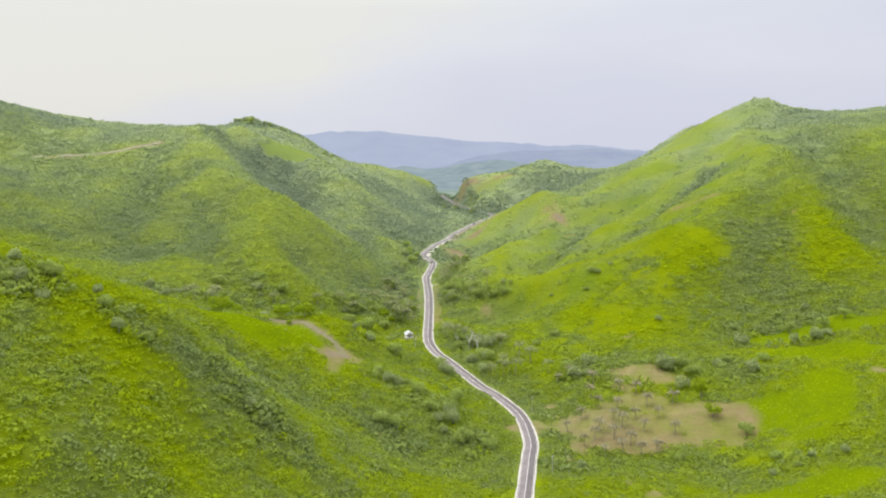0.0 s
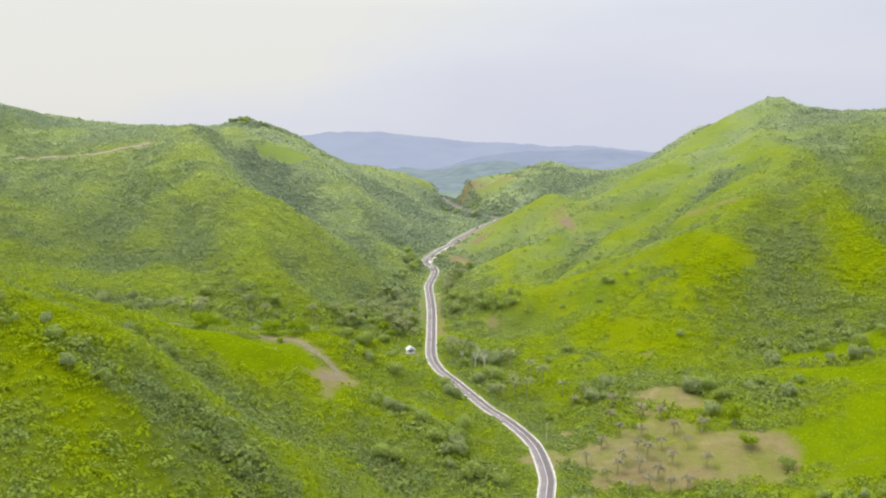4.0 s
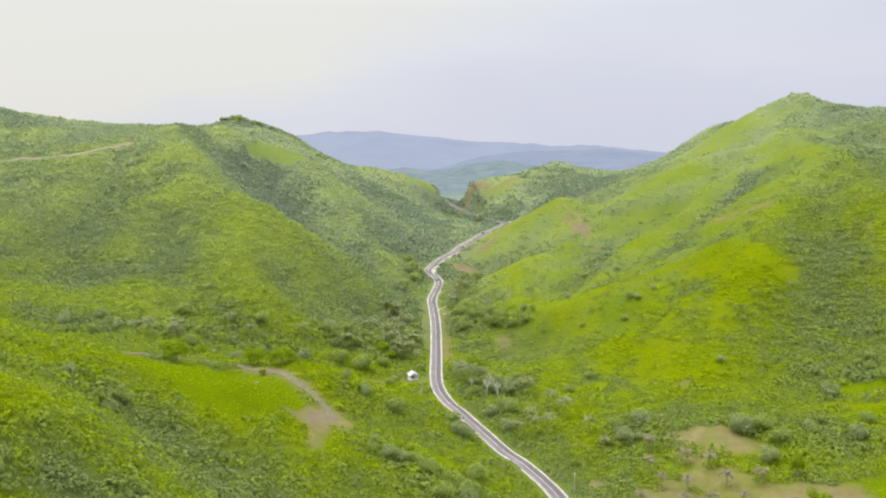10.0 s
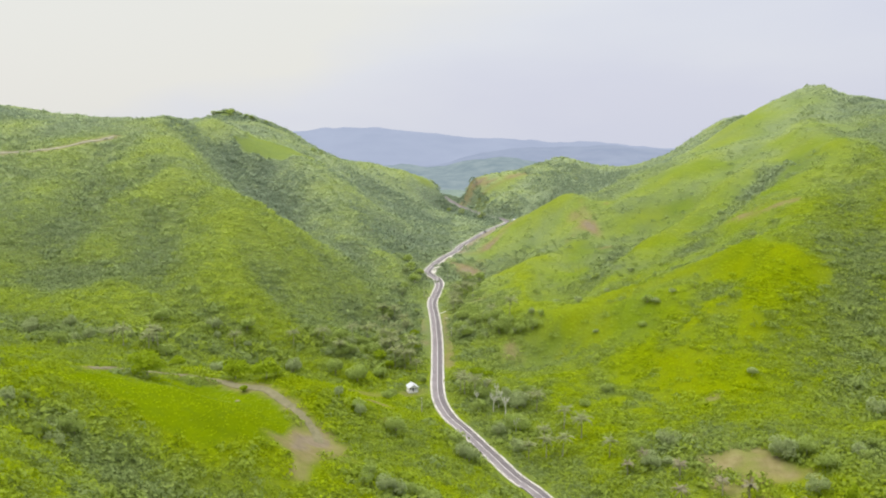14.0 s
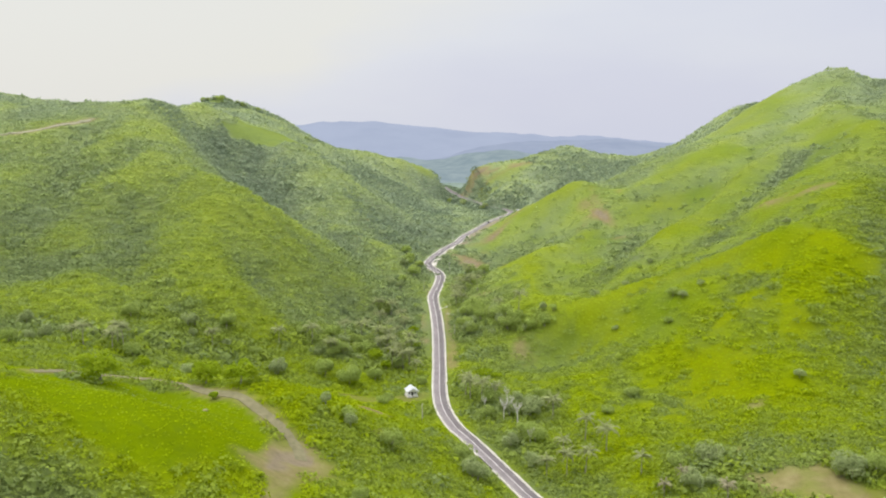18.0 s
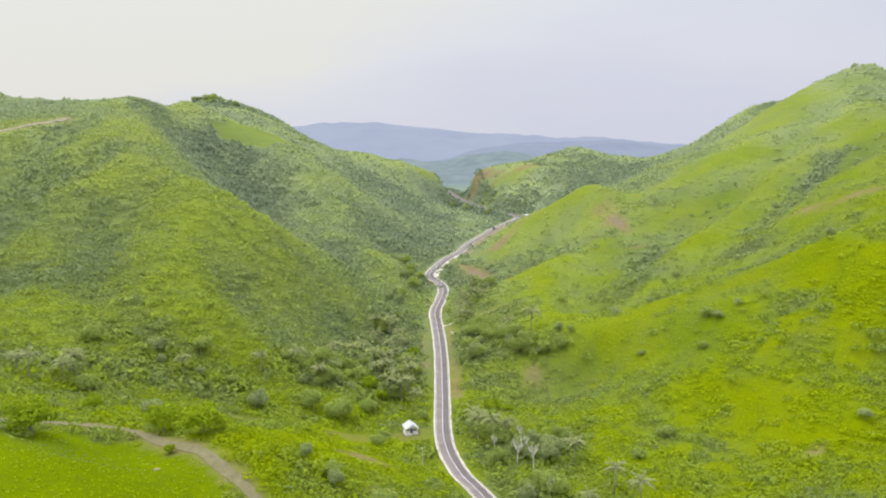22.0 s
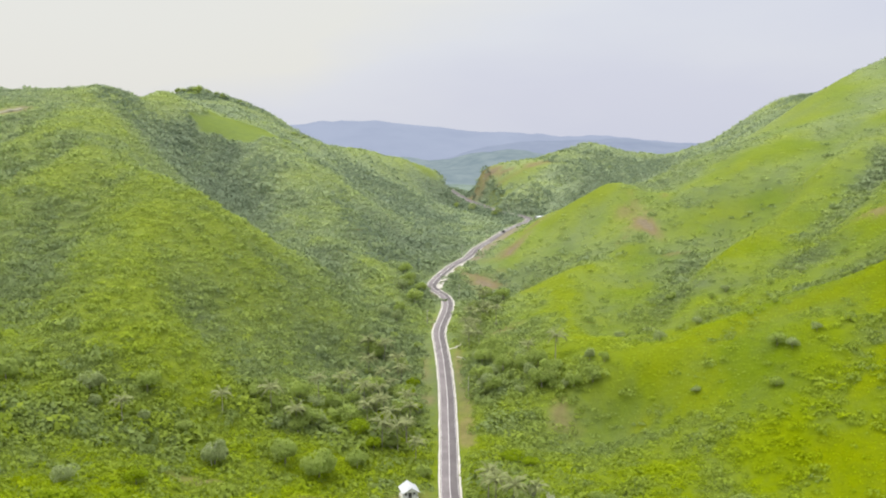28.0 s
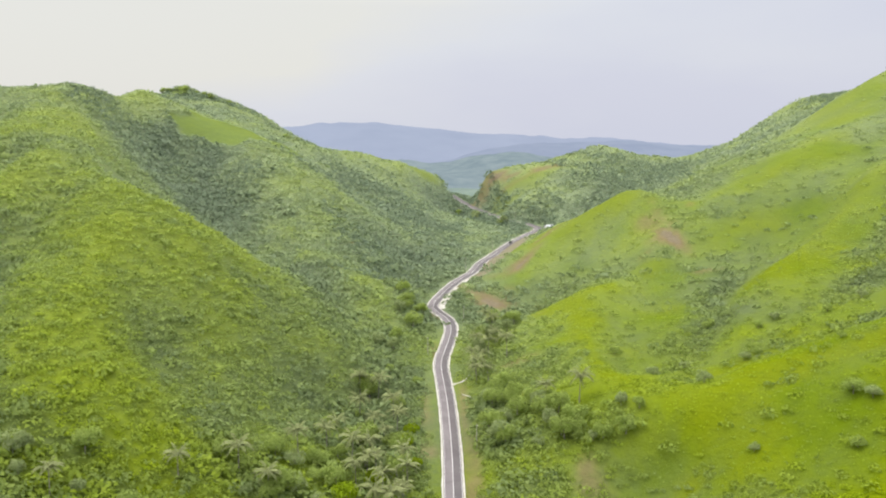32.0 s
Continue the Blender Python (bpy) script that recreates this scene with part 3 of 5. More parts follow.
DUSKY = [(-118, 640, 60, 36, 0), (-290, 1395, 70, 35, 0), (140, 1260, 120, 70, 10), (-40, 1150, 50, 90, 0), (-470, 1060, 90, 40, 0), (-150, 640, 26, 26, 0), (-112, 700, 9, 20, 20), (-85, 768, 8, 12, 0), (-124, 222, 20, 20, 0), (-100, 228, 16, 14, 0), (-72, 236, 18, 12, 20), (-56, 252, 14, 20, 0), (-104, 166, 7, 8, 0), (112, 757, 8, 5, 0), (86, 677, 7, 5, 0), (121, 590, 7, 5, 0), (108, 558, 6, 4, 0), (-140, 290, 40, 66, 0), (-190, 585, 60, 18, 0), (-190, 1020, 80, 120, 0), (120, 1240, 130, 90, 0), (-270, 800, 60, 130, -30), (150, 470, 60, 34, 0), (-20, 390, 30, 50, 0), (-60, 1000, 60, 160, 0), (330, 900, 40, 160, -30), (-110, 340, 24, 60, 0),
         (124, 642, 8, 6, 0), (-240, 690, 40, 40, 0)]
# groves along the foot of the hills: centre, half sizes, turn, how many trees
GROVES = [(48, 1182, 9, 4, 0, 4), (29, 1232, 7, 6, 0, 4), (13, 1284, 6, 8, 0, 3), (-285, 1396, 45, 12, -5, 12), (-160, 1330, 20, 8, -20, 3), (-124, 220, 14, 12, 0, 11), (-100, 226, 14, 9, 0, 6), (-62, 246, 13, 12, 0, 6), (-122, 345, 13, 24, 0, 6), (-19, 361, 9, 14, 0, 3), (-22, 410, 22, 9, 0, 5), (24, 690, 16, 20, 0, 13), (50, 671, 17, 8, 0, 10), (14, 720, 8, 16, 0, 5), (-38, 690, 17, 40, 10, 13), (-42, 640, 20, 22, 0, 9), (-30, 750, 13, 30, 0, 7), (26, 562, 15, 12, 0, 9), (40, 566, 10, 12, 0, 5), (30, 524, 9, 14, 0, 5), (-180, 585, 50, 16, 5, 6), (-110, 610, 40, 14, -8, 7), (-215, 560, 30, 14, 0, 3), (166, 334, 22, 12, 0, 11), (60, 345, 16, 12, 0, 7), (12, 800, 8, 26, 0, 8), (22, 830, 9, 22, 0, 7), (-24, 850, 9, 30, 0, 8), (0, 400, 22, 26, 0, 12), (24, 370, 9, 20, 0, 5), (-40, 470, 20, 14, 0, 4), (160, 440, 40, 20, 0, 12), (230, 500, 40, 30, 0, 9), (8, 490, 6, 16, 0, 3), (-70, 640, 20, 16, 0, 7), (86, 470, 16, 16, 0, 5), (-36, 800, 8, 20, 0, 4)]
YARD = [(-20, 586, 13, 11, 0), (-38, 580, 15, 8, 10)]


def patches(x, y, some, blur=0.35, ragged=0.3):
    out = np.zeros(x.shape)
    wob = 1 + ragged * fbm(x, y, 22, 55, 3)
    for cx, cy, rx, ry, turn in some:
        c, s = math.cos(radians(turn)), math.sin(radians(turn))
        u, v = (x - cx) * c + (y - cy) * s, (y - cy) * c - (x - cx) * s
        out = np.maximum(out, 1 - ramp(np.hypot(u / rx, v / ry) * wob, 1 - blur, 1 + blur * 0.4))
    return out


# cut banks and slips of raw reddish earth
SCARS = [(-57, 428, 4, 20, 6), (-51, 440, 4, 10, 0), (131, 905, 8, 24, 12), (21, 903, 12, 10, 0), (46, 955, 15, 5, 50), (50, 1286, 13, 5, 10), (66, 1277, 12, 4, 0), (92, 1270, 12, 5, 0)]
TERRACE = [(-420, 890), (-395, 900), (-369, 913), (-354, 918), (-342, 924), (-331, 929), (-319, 936), (-310, 944), (-306, 960)]
TRACK = [(-147, 463), (-134, 482), (-122, 491), (-109, 494), (-96, 485), (-84, 474), (-71, 463), (-60, 455), (-53, 448), (-50, 438), (-51, 424), (-52, 408), (-53, 396)]


def track_gap(x, y):
    """Distance to the nearer of the two dirt tracks."""
    out = np.full(x.shape, 1e3)
    for line in (TRACK, TERRACE):
        p = along([(a, b, 0) for a, b in line], 2.0)
        near = np.flatnonzero((x < p[:, 0].max() + 30) & (x > p[:, 0].min() - 30) & (y > p[:, 1].min() - 30) & (y < p[:, 1].max() + 30))
        out[near] = np.minimum(out[near], np.sqrt(((x[near, None] - p[:, 0]) ** 2 + (y[near, None] - p[:, 1]) ** 2).min(1)))
    return out


def open_slope(x, y):
    """Where the east hill is smooth grass: its meadows without the gullies and the bushy face beyond the long crest."""
    shut = ramp(x - 0.62 * (y - 600) - 178, 0, 22) * ramp(y, 540, 570)
    return patches(x, y, MEADOW, 0.5) * (1 - shut) * (0.3 + 0.7 * ramp(y + 20 * fbm(x, y, 40, 29, 3), 600, 660)) * np.clip(1 + 1.1 * np.minimum(folds(x, y)[1], 0), 0, 1)


def cover(x, y):
    """How far each place is bright grass, bare earth, far ground tinted with haze."""
    gap = road_gap(x, y)[0]
    bare = np.maximum(0.85 * patches(x, y, DRY_FIELD, 0.35, 0.6) * np.clip(0.98 + 0.45 * fbm(x, y, 16, 28, 3), 0.5, 1), 0.75 * patches(x, y, EARTH, 0.6, 0.6) * np.clip(0.86 + 0.55 * fbm(x, y, 16, 28, 3), 0.25, 1), 0.7 * ramp(gap, 3.5, 4.6) * (1 - ramp(gap + 3.5 * fbm(x, y, 26, 8, 3), 4.8, 8.0)))
    bare = np.maximum(bare, patches(x, y, SCARS, 0.6, 0.5))
    by_track = track_gap(x, y) + 1.1 * fbm(x, y, 7, 38, 3)
    bare = np.maximum(bare, 0.74 * (1 - ramp(by_track, 2.2, 4.6)))
    lawn = patches(x, y, YARD)
    mown, bare = 0.5 * lawn, np.maximum(bare, 0.36 * lawn)
    meadow = open_slope(x, y) * np.clip(0.62 + 0.5 * fbm(x, y, 36, 47, 4), 0, 0.9)
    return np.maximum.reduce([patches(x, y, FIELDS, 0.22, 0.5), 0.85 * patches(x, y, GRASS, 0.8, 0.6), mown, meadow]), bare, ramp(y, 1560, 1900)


# how far the land stands above or below its surroundings, on a coarse grid
lie_x, lie_y = np.arange(-760, 761, 8.0), np.arange(90, 1561, 8.0)
LX, LY = np.meshgrid(lie_x, lie_y)
lie_z = height(LX.ravel(), LY.ravel()).reshape(LX.shape)


def blurred(z, n):
    for axis in (0, 1):
        pad = [(n, n) if a == axis else (0, 0) for a in (0, 1)]
        sums = np.cumsum(np.pad(z, pad, mode="edge"), axis)
        sums = np.concatenate([np.zeros_like(np.take(sums, [0], axis)), sums], axis)
        m = 2 * n + 1
        z = (np.take(sums, np.arange(m, sums.shape[axis]), axis) - np.take(sums, np.arange(0, sums.shape[axis] - m), axis)) / m
    return z


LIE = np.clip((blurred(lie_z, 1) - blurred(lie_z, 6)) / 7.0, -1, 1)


FALL = np.gradient(blurred(lie_z, 1), 8.0, axis=0)


def on_grid(field, x, y):
    u, v = np.clip((x + 760) / 8, 0, len(lie_x) - 1.001), np.clip((y - 90) / 8, 0, len(lie_y) - 1.001)
    i, j = u.astype(int), v.astype(int)
    u, v = u - i, v - j
    return (field[j, i] * (1 - u) + field[j, i + 1] * u) * (1 - v) + (field[j + 1, i] * (1 - u) + field[j + 1, i + 1] * u) * v


def lie(x, y):
    return on_grid(LIE, x, y)


GROVE_AREAS = [g[:5] for g in GROVES]


def growth(x, y):
    """Which growth covers the land: 0 grey-green bushes in the hollows to 1 yellow-green shrubs on the open slopes; and
    how much distance haze its colour takes.
    """
    near = 1 - ramp(y, 260, 350)
    tone = 0.5 + 0.09 * near + 0.17 * fbm(x, y, 58, 41, 4) + 0.09 * wave(x, y, 7, 44) + (0.13 + 0.08 * near) * wave(x, y, 17, 46) + 0.17 * patches(x, y, SUNLIT, 0.6, 0.6) + 0.11 * patches(x, y, BRIGHT, 0.7, 0.5) - (0.17 + 0.05 * near) * patches(x, y, DUSKY, 0.7, 0.5)
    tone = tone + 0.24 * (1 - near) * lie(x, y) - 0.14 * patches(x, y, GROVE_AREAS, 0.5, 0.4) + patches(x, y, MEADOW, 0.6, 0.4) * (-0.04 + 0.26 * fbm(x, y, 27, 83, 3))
    tone = tone + 0.06 * folds(x, y)[1] - 0.22 * near * ramp(wave(x, y, 9, 88), 0.3, 0.75)
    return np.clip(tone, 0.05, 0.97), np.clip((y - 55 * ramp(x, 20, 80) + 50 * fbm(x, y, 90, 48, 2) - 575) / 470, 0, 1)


# ---------------------------------------------------------------- ground
def steps(low, high, fine, coarse_to, growth=1.13):
    mid = list(np.arange(low, high + fine, fine))
    out, d, a = [], fine, high + fine
    while a < coarse_to[1]:
        d *= growth
        a += d
        out.append(a)
    pre, d, a = [], fine, low
    while a > coarse_to[0]:
        d *= growth
        a -= d
        pre.append(a)
    return np.array(pre[::-1] + mid + out)


gx, gy = steps(-300, 260, 3.2, (-4800, 4800)), np.r_[steps(130, 900, 3.2, (-3500, 130))[:-1], steps(900, 1440, 4.5, (900, 4700))[1:]]
gy = np.unique(gy[np.r_[True, np.diff(gy) > 1.0]])
GX, GY = np.meshgrid(gx, gy)
flat_x, flat_y = GX.ravel(), GY.ravel()
flat_z = height(flat_x, flat_y)
nx, ny = len(gx), len(gy)
corner = (np.arange(ny - 1)[:, None] * nx + np.arange(nx - 1)).ravel()
ground_mesh = quick_mesh("ground", np.c_[flat_x, flat_y, flat_z], np.c_[corner, corner + 1, corner + nx + 1, corner + nx], GROUND, True)
grass_on, earth_on, far_haze_on = cover(flat_x, flat_y)
tone_on, haze_on = growth(flat_x, flat_y)
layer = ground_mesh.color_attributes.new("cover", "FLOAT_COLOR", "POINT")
layer.data.foreach_set("color", np.c_[grass_on, earth_on, far_haze_on, tone_on].astype(np.float32).ravel())
ground_mesh.attributes.new("haze", "FLOAT", "POINT").data.foreach_set("value", haze_on.astype(np.float32))
ground_mesh.attributes.new("sunny", "FLOAT", "POINT").data.foreach_set("value", np.maximum.reduce([patches(flat_x, flat_y, GRASS, 0.6, 0.6), 0.25 * patches(flat_x, flat_y, FIELDS, 0.3, 0.5), open_slope(flat_x, flat_y) * np.clip(0.3 + 0.7 * fbm(flat_x, flat_y, 30, 19, 4) + 0.35 * folds(flat_x, flat_y)[1], 0, 0.9)]).astype(np.float32))
ground = tagged(new("ground", ground_mesh), "green hills and valley floor under low scrub and grass", "ground", kind="structure")

# ---------------------------------------------------------------- road
road = tagged(new("road"), "winding two-lane grey asphalt road with white edges", "road", kind="structure")


def lay(name, mesh, label=""):
    ob = new(name, mesh)
    ob.parent = road
    return tagged(ob, label)


lay("lane", strip("lane", ROAD_LINE, -3.3, 0.0, 0.06, WORN_ASPHALT, thick=0.4), "worn pale grey asphalt lane")
lay("lane", strip("lane", ROAD_LINE, 0.0, 3.3, 0.06, DARK_ASPHALT, thick=0.4), "darker grey asphalt lane")
EDGED = ROAD_LINE[:int(np.argmax(ROAD_LINE[:, 0] > 75.5))]      # shoulders and lines end at the upper bend
for low, high in ((-200, 451), (459, 497), (509, 1138)):
    stretch = ROAD_LINE[(ROAD_LINE[:, 1] > low) & (ROAD_LINE[:, 1] < high)]
    lay("shoulder", strip("shoulder", stretch, -3.95, -3.3, 0.05, CONCRETE, thick=0.5, jag=0.3), "pale concrete shoulder")
lay("shoulder", strip("shoulder", EDGED, 3.3, 3.95, 0.05, CONCRETE, thick=0.5, jag=0.3), "pale concrete shoulder")
lay("centre_line", strip("centre_line", EDGED, -0.11, 0.11, 0.075, LINE_PAINT), "white centre line")
lay("edge_line", strip("edge_line", EDGED, -3.0, -2.86, 0.075, LINE_PAINT), "white edge line")
lay("edge_line", strip("edge_line", EDGED, 2.86, 3.0, 0.075, LINE_PAINT), "white edge line")


# ---------------------------------------------------------------- far mountains
def mountain_range(name, line, depth, material, label, rough, seed):
    """A range whose crest follows the line of (x, height) at y = depth, with slopes to both sides."""
    px = np.array(line, float)
    xs = np.linspace(px[0, 0], px[-1, 0], 260)
    crest = np.interp(xs, px[:, 0], px[:, 1]) + rough * fbm(xs, xs * 0, 170, seed, 5)
    rows = []
    for off, share in ((-900, 0.0), (-620, 0.18), (-380, 0.45), (-170, 0.78), (0, 1.0), (200, 0.6), (420, 0.0)):
        wob = rough * 1.6 * fbm(xs, xs * 0 + off, 190, seed + 9, 4) * (0 < share < 1)
        rows.append(np.c_[xs, np.full(len(xs), depth + off), 12 + (crest - 12) * share + wob])
    n = len(xs)
    faces = [(a * n + k, a * n + k + 1, (a + 1) * n + k + 1, (a + 1) * n + k) for a in range(6) for k in range(n - 1)]
    return tagged(new(name, quick_mesh(name, np.concatenate(rows), faces, material, True)), label, "mountains", kind="structure")


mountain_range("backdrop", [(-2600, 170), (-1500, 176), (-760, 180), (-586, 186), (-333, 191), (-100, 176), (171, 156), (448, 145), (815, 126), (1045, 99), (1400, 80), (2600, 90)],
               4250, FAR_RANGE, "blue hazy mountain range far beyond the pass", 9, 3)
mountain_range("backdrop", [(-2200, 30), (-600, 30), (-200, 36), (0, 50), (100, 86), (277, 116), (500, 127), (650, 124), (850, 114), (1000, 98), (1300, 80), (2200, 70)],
               3500, MID_RANGE, "darker blue hazy range in front of the far mountains", 7, 13)
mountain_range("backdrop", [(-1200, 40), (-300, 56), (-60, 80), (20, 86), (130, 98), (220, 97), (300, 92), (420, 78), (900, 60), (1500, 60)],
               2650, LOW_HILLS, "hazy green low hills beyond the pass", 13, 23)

# ---------------------------------------------------------------- scrub


def leaves(n, wide, high, leaf, rng, low=0.05, lift=0.75, inner=0.86):
    """n pointed leaves on the shell of a dome, facing outwards and somewhat up, corners as (n, 3, 3)."""
    turn, up = rng.uniform(0, 2 * np.pi, n), rng.uniform(low, 1, n)
    out = np.stack([np.cos(turn) * np.sqrt(1 - up * up * 0.97), np.sin(turn) * np.sqrt(1 - up * up * 0.97), up], 1)
    at = out * [wide, wide, high] * rng.uniform(inner, 1.07, (n, 1))
    face = out + rng.normal(0, 0.45, (n, 3)) + [0, 0, 0.35]
    face /= np.linalg.norm(face, axis=1)[:, None]
    a = np.cross(face, rng.normal(0, 1, (n, 3)))
    a /= np.linalg.norm(a, axis=1)[:, None]
    b = np.cross(face, a)
    s = leaf * rng.uniform(0.6, 1.25, (n, 1))
    bow = face * s * 0.22
    soft = out * [1, 1, 0.6] + [0, 0, lift]
    soft /= np.linalg.norm(soft, axis=1)[:, None]
    return np.stack([at - a * s - bow, at + a * s * 0.55 + b * s, at + a * s * 0.55 - b * s - bow * 0.5], 1), np.repeat(soft[:, None], 3, 1)


def rounded(me, normals):
    """Leaves that are lit as one rounded clump."""
    me.attributes.new("custom_normal", "FLOAT_VECTOR", "POINT").data.foreach_set("vector", np.asarray(normals, np.float32).ravel())


def thicket(name, x, y, size, count, leaf, material, label, seed, tall=0.75, category="scrub", tone=None, haze=None):
    """Many bushes as one mesh."""
    rng = np.random.default_rng(seed)
    kinds = [leaves(count, 1, tall, leaf, rng, 0.05, 0.9, 0.68) for _ in range(10)]
    z = height(x, y) - 0.15
    pick, turn = rng.integers(0, 10, len(x)), rng.uniform(0, 2 * np.pi, len(x))
    form = np.array([k[0] for k in kinds])[pick].reshape(len(x), -1, 3)
    lit = np.array([k[1] for k in kinds])[pick].reshape(len(x), -1, 3)
    c, s = np.cos(turn)[:, None], np.sin(turn)[:, None]
    points = np.stack([form[:, :, 0] * c - form[:, :, 1] * s, form[:, :, 0] * s + form[:, :, 1] * c, form[:, :, 2] * rng.uniform(0.7, 1.3, (len(x), 1))], 2)
    points = points * size[:, None, None] + np.stack([x, y, z], 1)[:, None]
    n = len(x) * count
    me = quick_mesh(name, points.reshape(-1, 3), np.arange(n * 3).reshape(n, 3), material)
    rounded(me, np.stack([lit[:, :, 0] * c - lit[:, :, 1] * s, lit[:, :, 0] * s + lit[:, :, 1] * c, lit[:, :, 2]], 2))
    tone = rng.uniform(0, 1, len(x)) if tone is None else tone
    for key, value in (("tone", tone), ("haze", haze)):
        if value is not None:
            me.attributes.new(key, "FLOAT", "POINT").data.foreach_set("value", np.repeat(value, count * 3).astype(np.float32))
    return tagged(new(name, me), label, category, kind="stuff")


def spots(low_x, high_x, low_y, high_y, gap, seed, outside=False):
    """Places on a shaken grid within the valley, or on the land outside it."""
    rng = np.random.default_rng(seed)
    x, y = np.meshgrid(np.arange(low_x, high_x, gap), np.arange(low_y, high_y, gap))
    x, y = (v.ravel() + rng.uniform(-0.48, 0.48, v.size) * gap for v in (x, y))
    inner = (np.abs(x - 5) + rng.uniform(0, 9, len(x)) < 0.492 * (y + 66) + 22) & (y > 118 + rng.uniform(0, 12, len(x)))
    fits = ~inner if outside else inner
    return x[fits], y[fits]


def plant(zone, box, gap, count, leaf, size, seed, outside=False):
    x, y = spots(*box, gap, seed, outside)
    grass, bare, _ = cover(x, y)
    rng = np.random.default_rng(seed + 1)
    yard = patches(x, y, YARD)
    thin = open_slope(x, y)
    free = (road_gap(x, y)[0] > 7.0 + 2.2 * ramp(y, 630, 650) * (1 - ramp(y, 755, 775))) & (track_gap(x, y) > 3.2 + 1.6 * (y > 700)) & (rng.uniform(0, 1, len(x)) > 1.15 * grass - 0.12) & (bare + rng.uniform(-0.2, 0.2, len(x)) < 0.42) & (yard < 0.6) & (patches(x, y, FIELDS, 0.22, 0.5) < 0.45)
    free &= rng.uniform(0, 1, len(x)) > 0.6 * thin - 0.3 * (wave(x, y, 13, 63) > 0.2)
    free &= (y < 560) | (on_grid(FALL, x, y) > -0.16)      # the far sides of the ridges stay thin
    x, y, thin = x[free], y[free], thin[free]
    tone, haze = growth(x, y)
    tone = np.clip(tone + 0.14 * thin + rng.normal(0, 0.13, len(x)) * (1 - 0.4 * thin) * (1 - 0.4 * haze), 0.02, 0.98)
    big = size * np.clip(rng.lognormal(-0.08, 0.33, len(x)), 0.45, 2.0) * (1.3 - 0.5 * tone) * (1 - 0.3 * thin) * (1 + 0.4 * patches(x, y, GROVE_AREAS, 0.5, 0.4))
    sunny = tone > 0.52
    for some, name, text, tall in ((sunny, "bright_scrub", "low yellow-green bushes on ", 0.46), (~sunny, "dusky_scrub", "grey-green bushes on ", 0.54)):
        seed += 1
        thicket(name, x[some], y[some], big[some], count, leaf, GROWTH, text + zone, seed, tall, "scrub", tone[some], haze[some])


plant("the nearest slopes", (-230, 250, 120, 335), 1.95, 40, 0.155, 1.95, 100)
plant("the slopes beside the road", (-330, 350, 335, 560), 2.75, 48, 0.16, 2.4, 150)
plant("the foot of the valley sides", (-450, 470, 560, 800), 3.05, 44, 0.165, 2.6, 200)
plant("the upper valley sides", (-620, 630, 800, 1120), 3.8, 24, 0.23, 2.9, 300)
plant("the far ridges", (-720, 720, 1120, 1520), 4.6, 9, 0.33, 2.7, 400)

plant("the land outside the valley", (-620, 620, -160, 1300), 9.0, 6, 0.3, 4.4, 450, True)

# grass tufts on the open fields and meadows
gx_, gy_ = spots(-160, 290, 280, 860, 2.3, 500)
open_land = np.maximum(patches(gx_, gy_, FIELDS, 0.22, 0.5), 0.8 * cover(gx_, gy_)[0] * (gx_ > 0))
tufted = (open_land > 0.4) & (road_gap(gx_, gy_)[0] > 8) & (track_gap(gx_, gy_) > 3.5) & (cover(gx_, gy_)[1] < 0.4)
gx_, gy_ = gx_[tufted], gy_[tufted]
tuft_rng = np.random.default_rng(501)
thicket("grass_tufts", gx_, gy_, tuft_rng.uniform(0.5, 1.15, len(gx_)), 7, 0.3, GROWTH, "bright tufts of tall grass on the open meadows", 502, 0.4, "grass", np.clip(growth(gx_, gy_)[0] + tuft_rng.normal(0.06, 0.12, len(gx_)) + 0.2 * patches(gx_, gy_, GRASS, 0.6, 0.6), 0.1, 0.97), growth(gx_, gy_)[1])

# woods on the far slopes: canopies too many to count
WOODS = [(-480, 1000, 62, 52, 0), (-560, 1050, 100, 50, 0), (-265, 1040, 26, 40, 20), (-215, 1060, 46, 44, 0), (-165, 1020, 34, 50, 30), (-300, 1390, 50, 30, 0), (-240, 1400, 50, 26, -15), (-510, 1090, 110, 60, 0), (-60, 1200, 60, 60, 0), (-20, 1110, 34, 90, 0), (-55, 970, 30, 50, 20),
         (155, 1235, 52, 40, 10), (195, 1275, 70, 50, 0), (80, 1185, 34, 26, 0), (150, 1180, 50, 40, 0), (-40, 920, 18, 30, 0), (-110, 1130, 40, 50, 0), (45, 1212, 22, 14, 0), (620, 1130, 120, 50, 0), (420, 1300, 30, 120, 0), (-20, 1010, 14, 40, 10)]
wx, wy = spots(-720, 720, 860, 1460, 3.9, 600)
woody = patches(wx, wy, WOODS, 0.5, 0.5) + 0.25 * wave(wx, wy, 12, 66) > 0.5
by_road = road_gap(wx, wy)[0]
woody |= (wy > 1105) & (by_road < 22) & (wave(wx, wy, 9, 68) > -0.35)
woody &= (by_road > np.where(wy > 1175, 5.6, 8.0)) & (patches(wx, wy, FIELDS, 0.22, 0.5) < 0.4)
wx, wy, by_road = wx[woody], wy[woody], by_road[woody]
thicket("woodland", wx, wy, np.random.default_rng(601).uniform(1.6, 2.9, len(wx)) * np.where((by_road < 22) & (wy > 1080), 1.45, 1.0), 20, 0.26, WOOD_LEAF, "dark green wood on the far slopes", 602, 1.0, "woods")


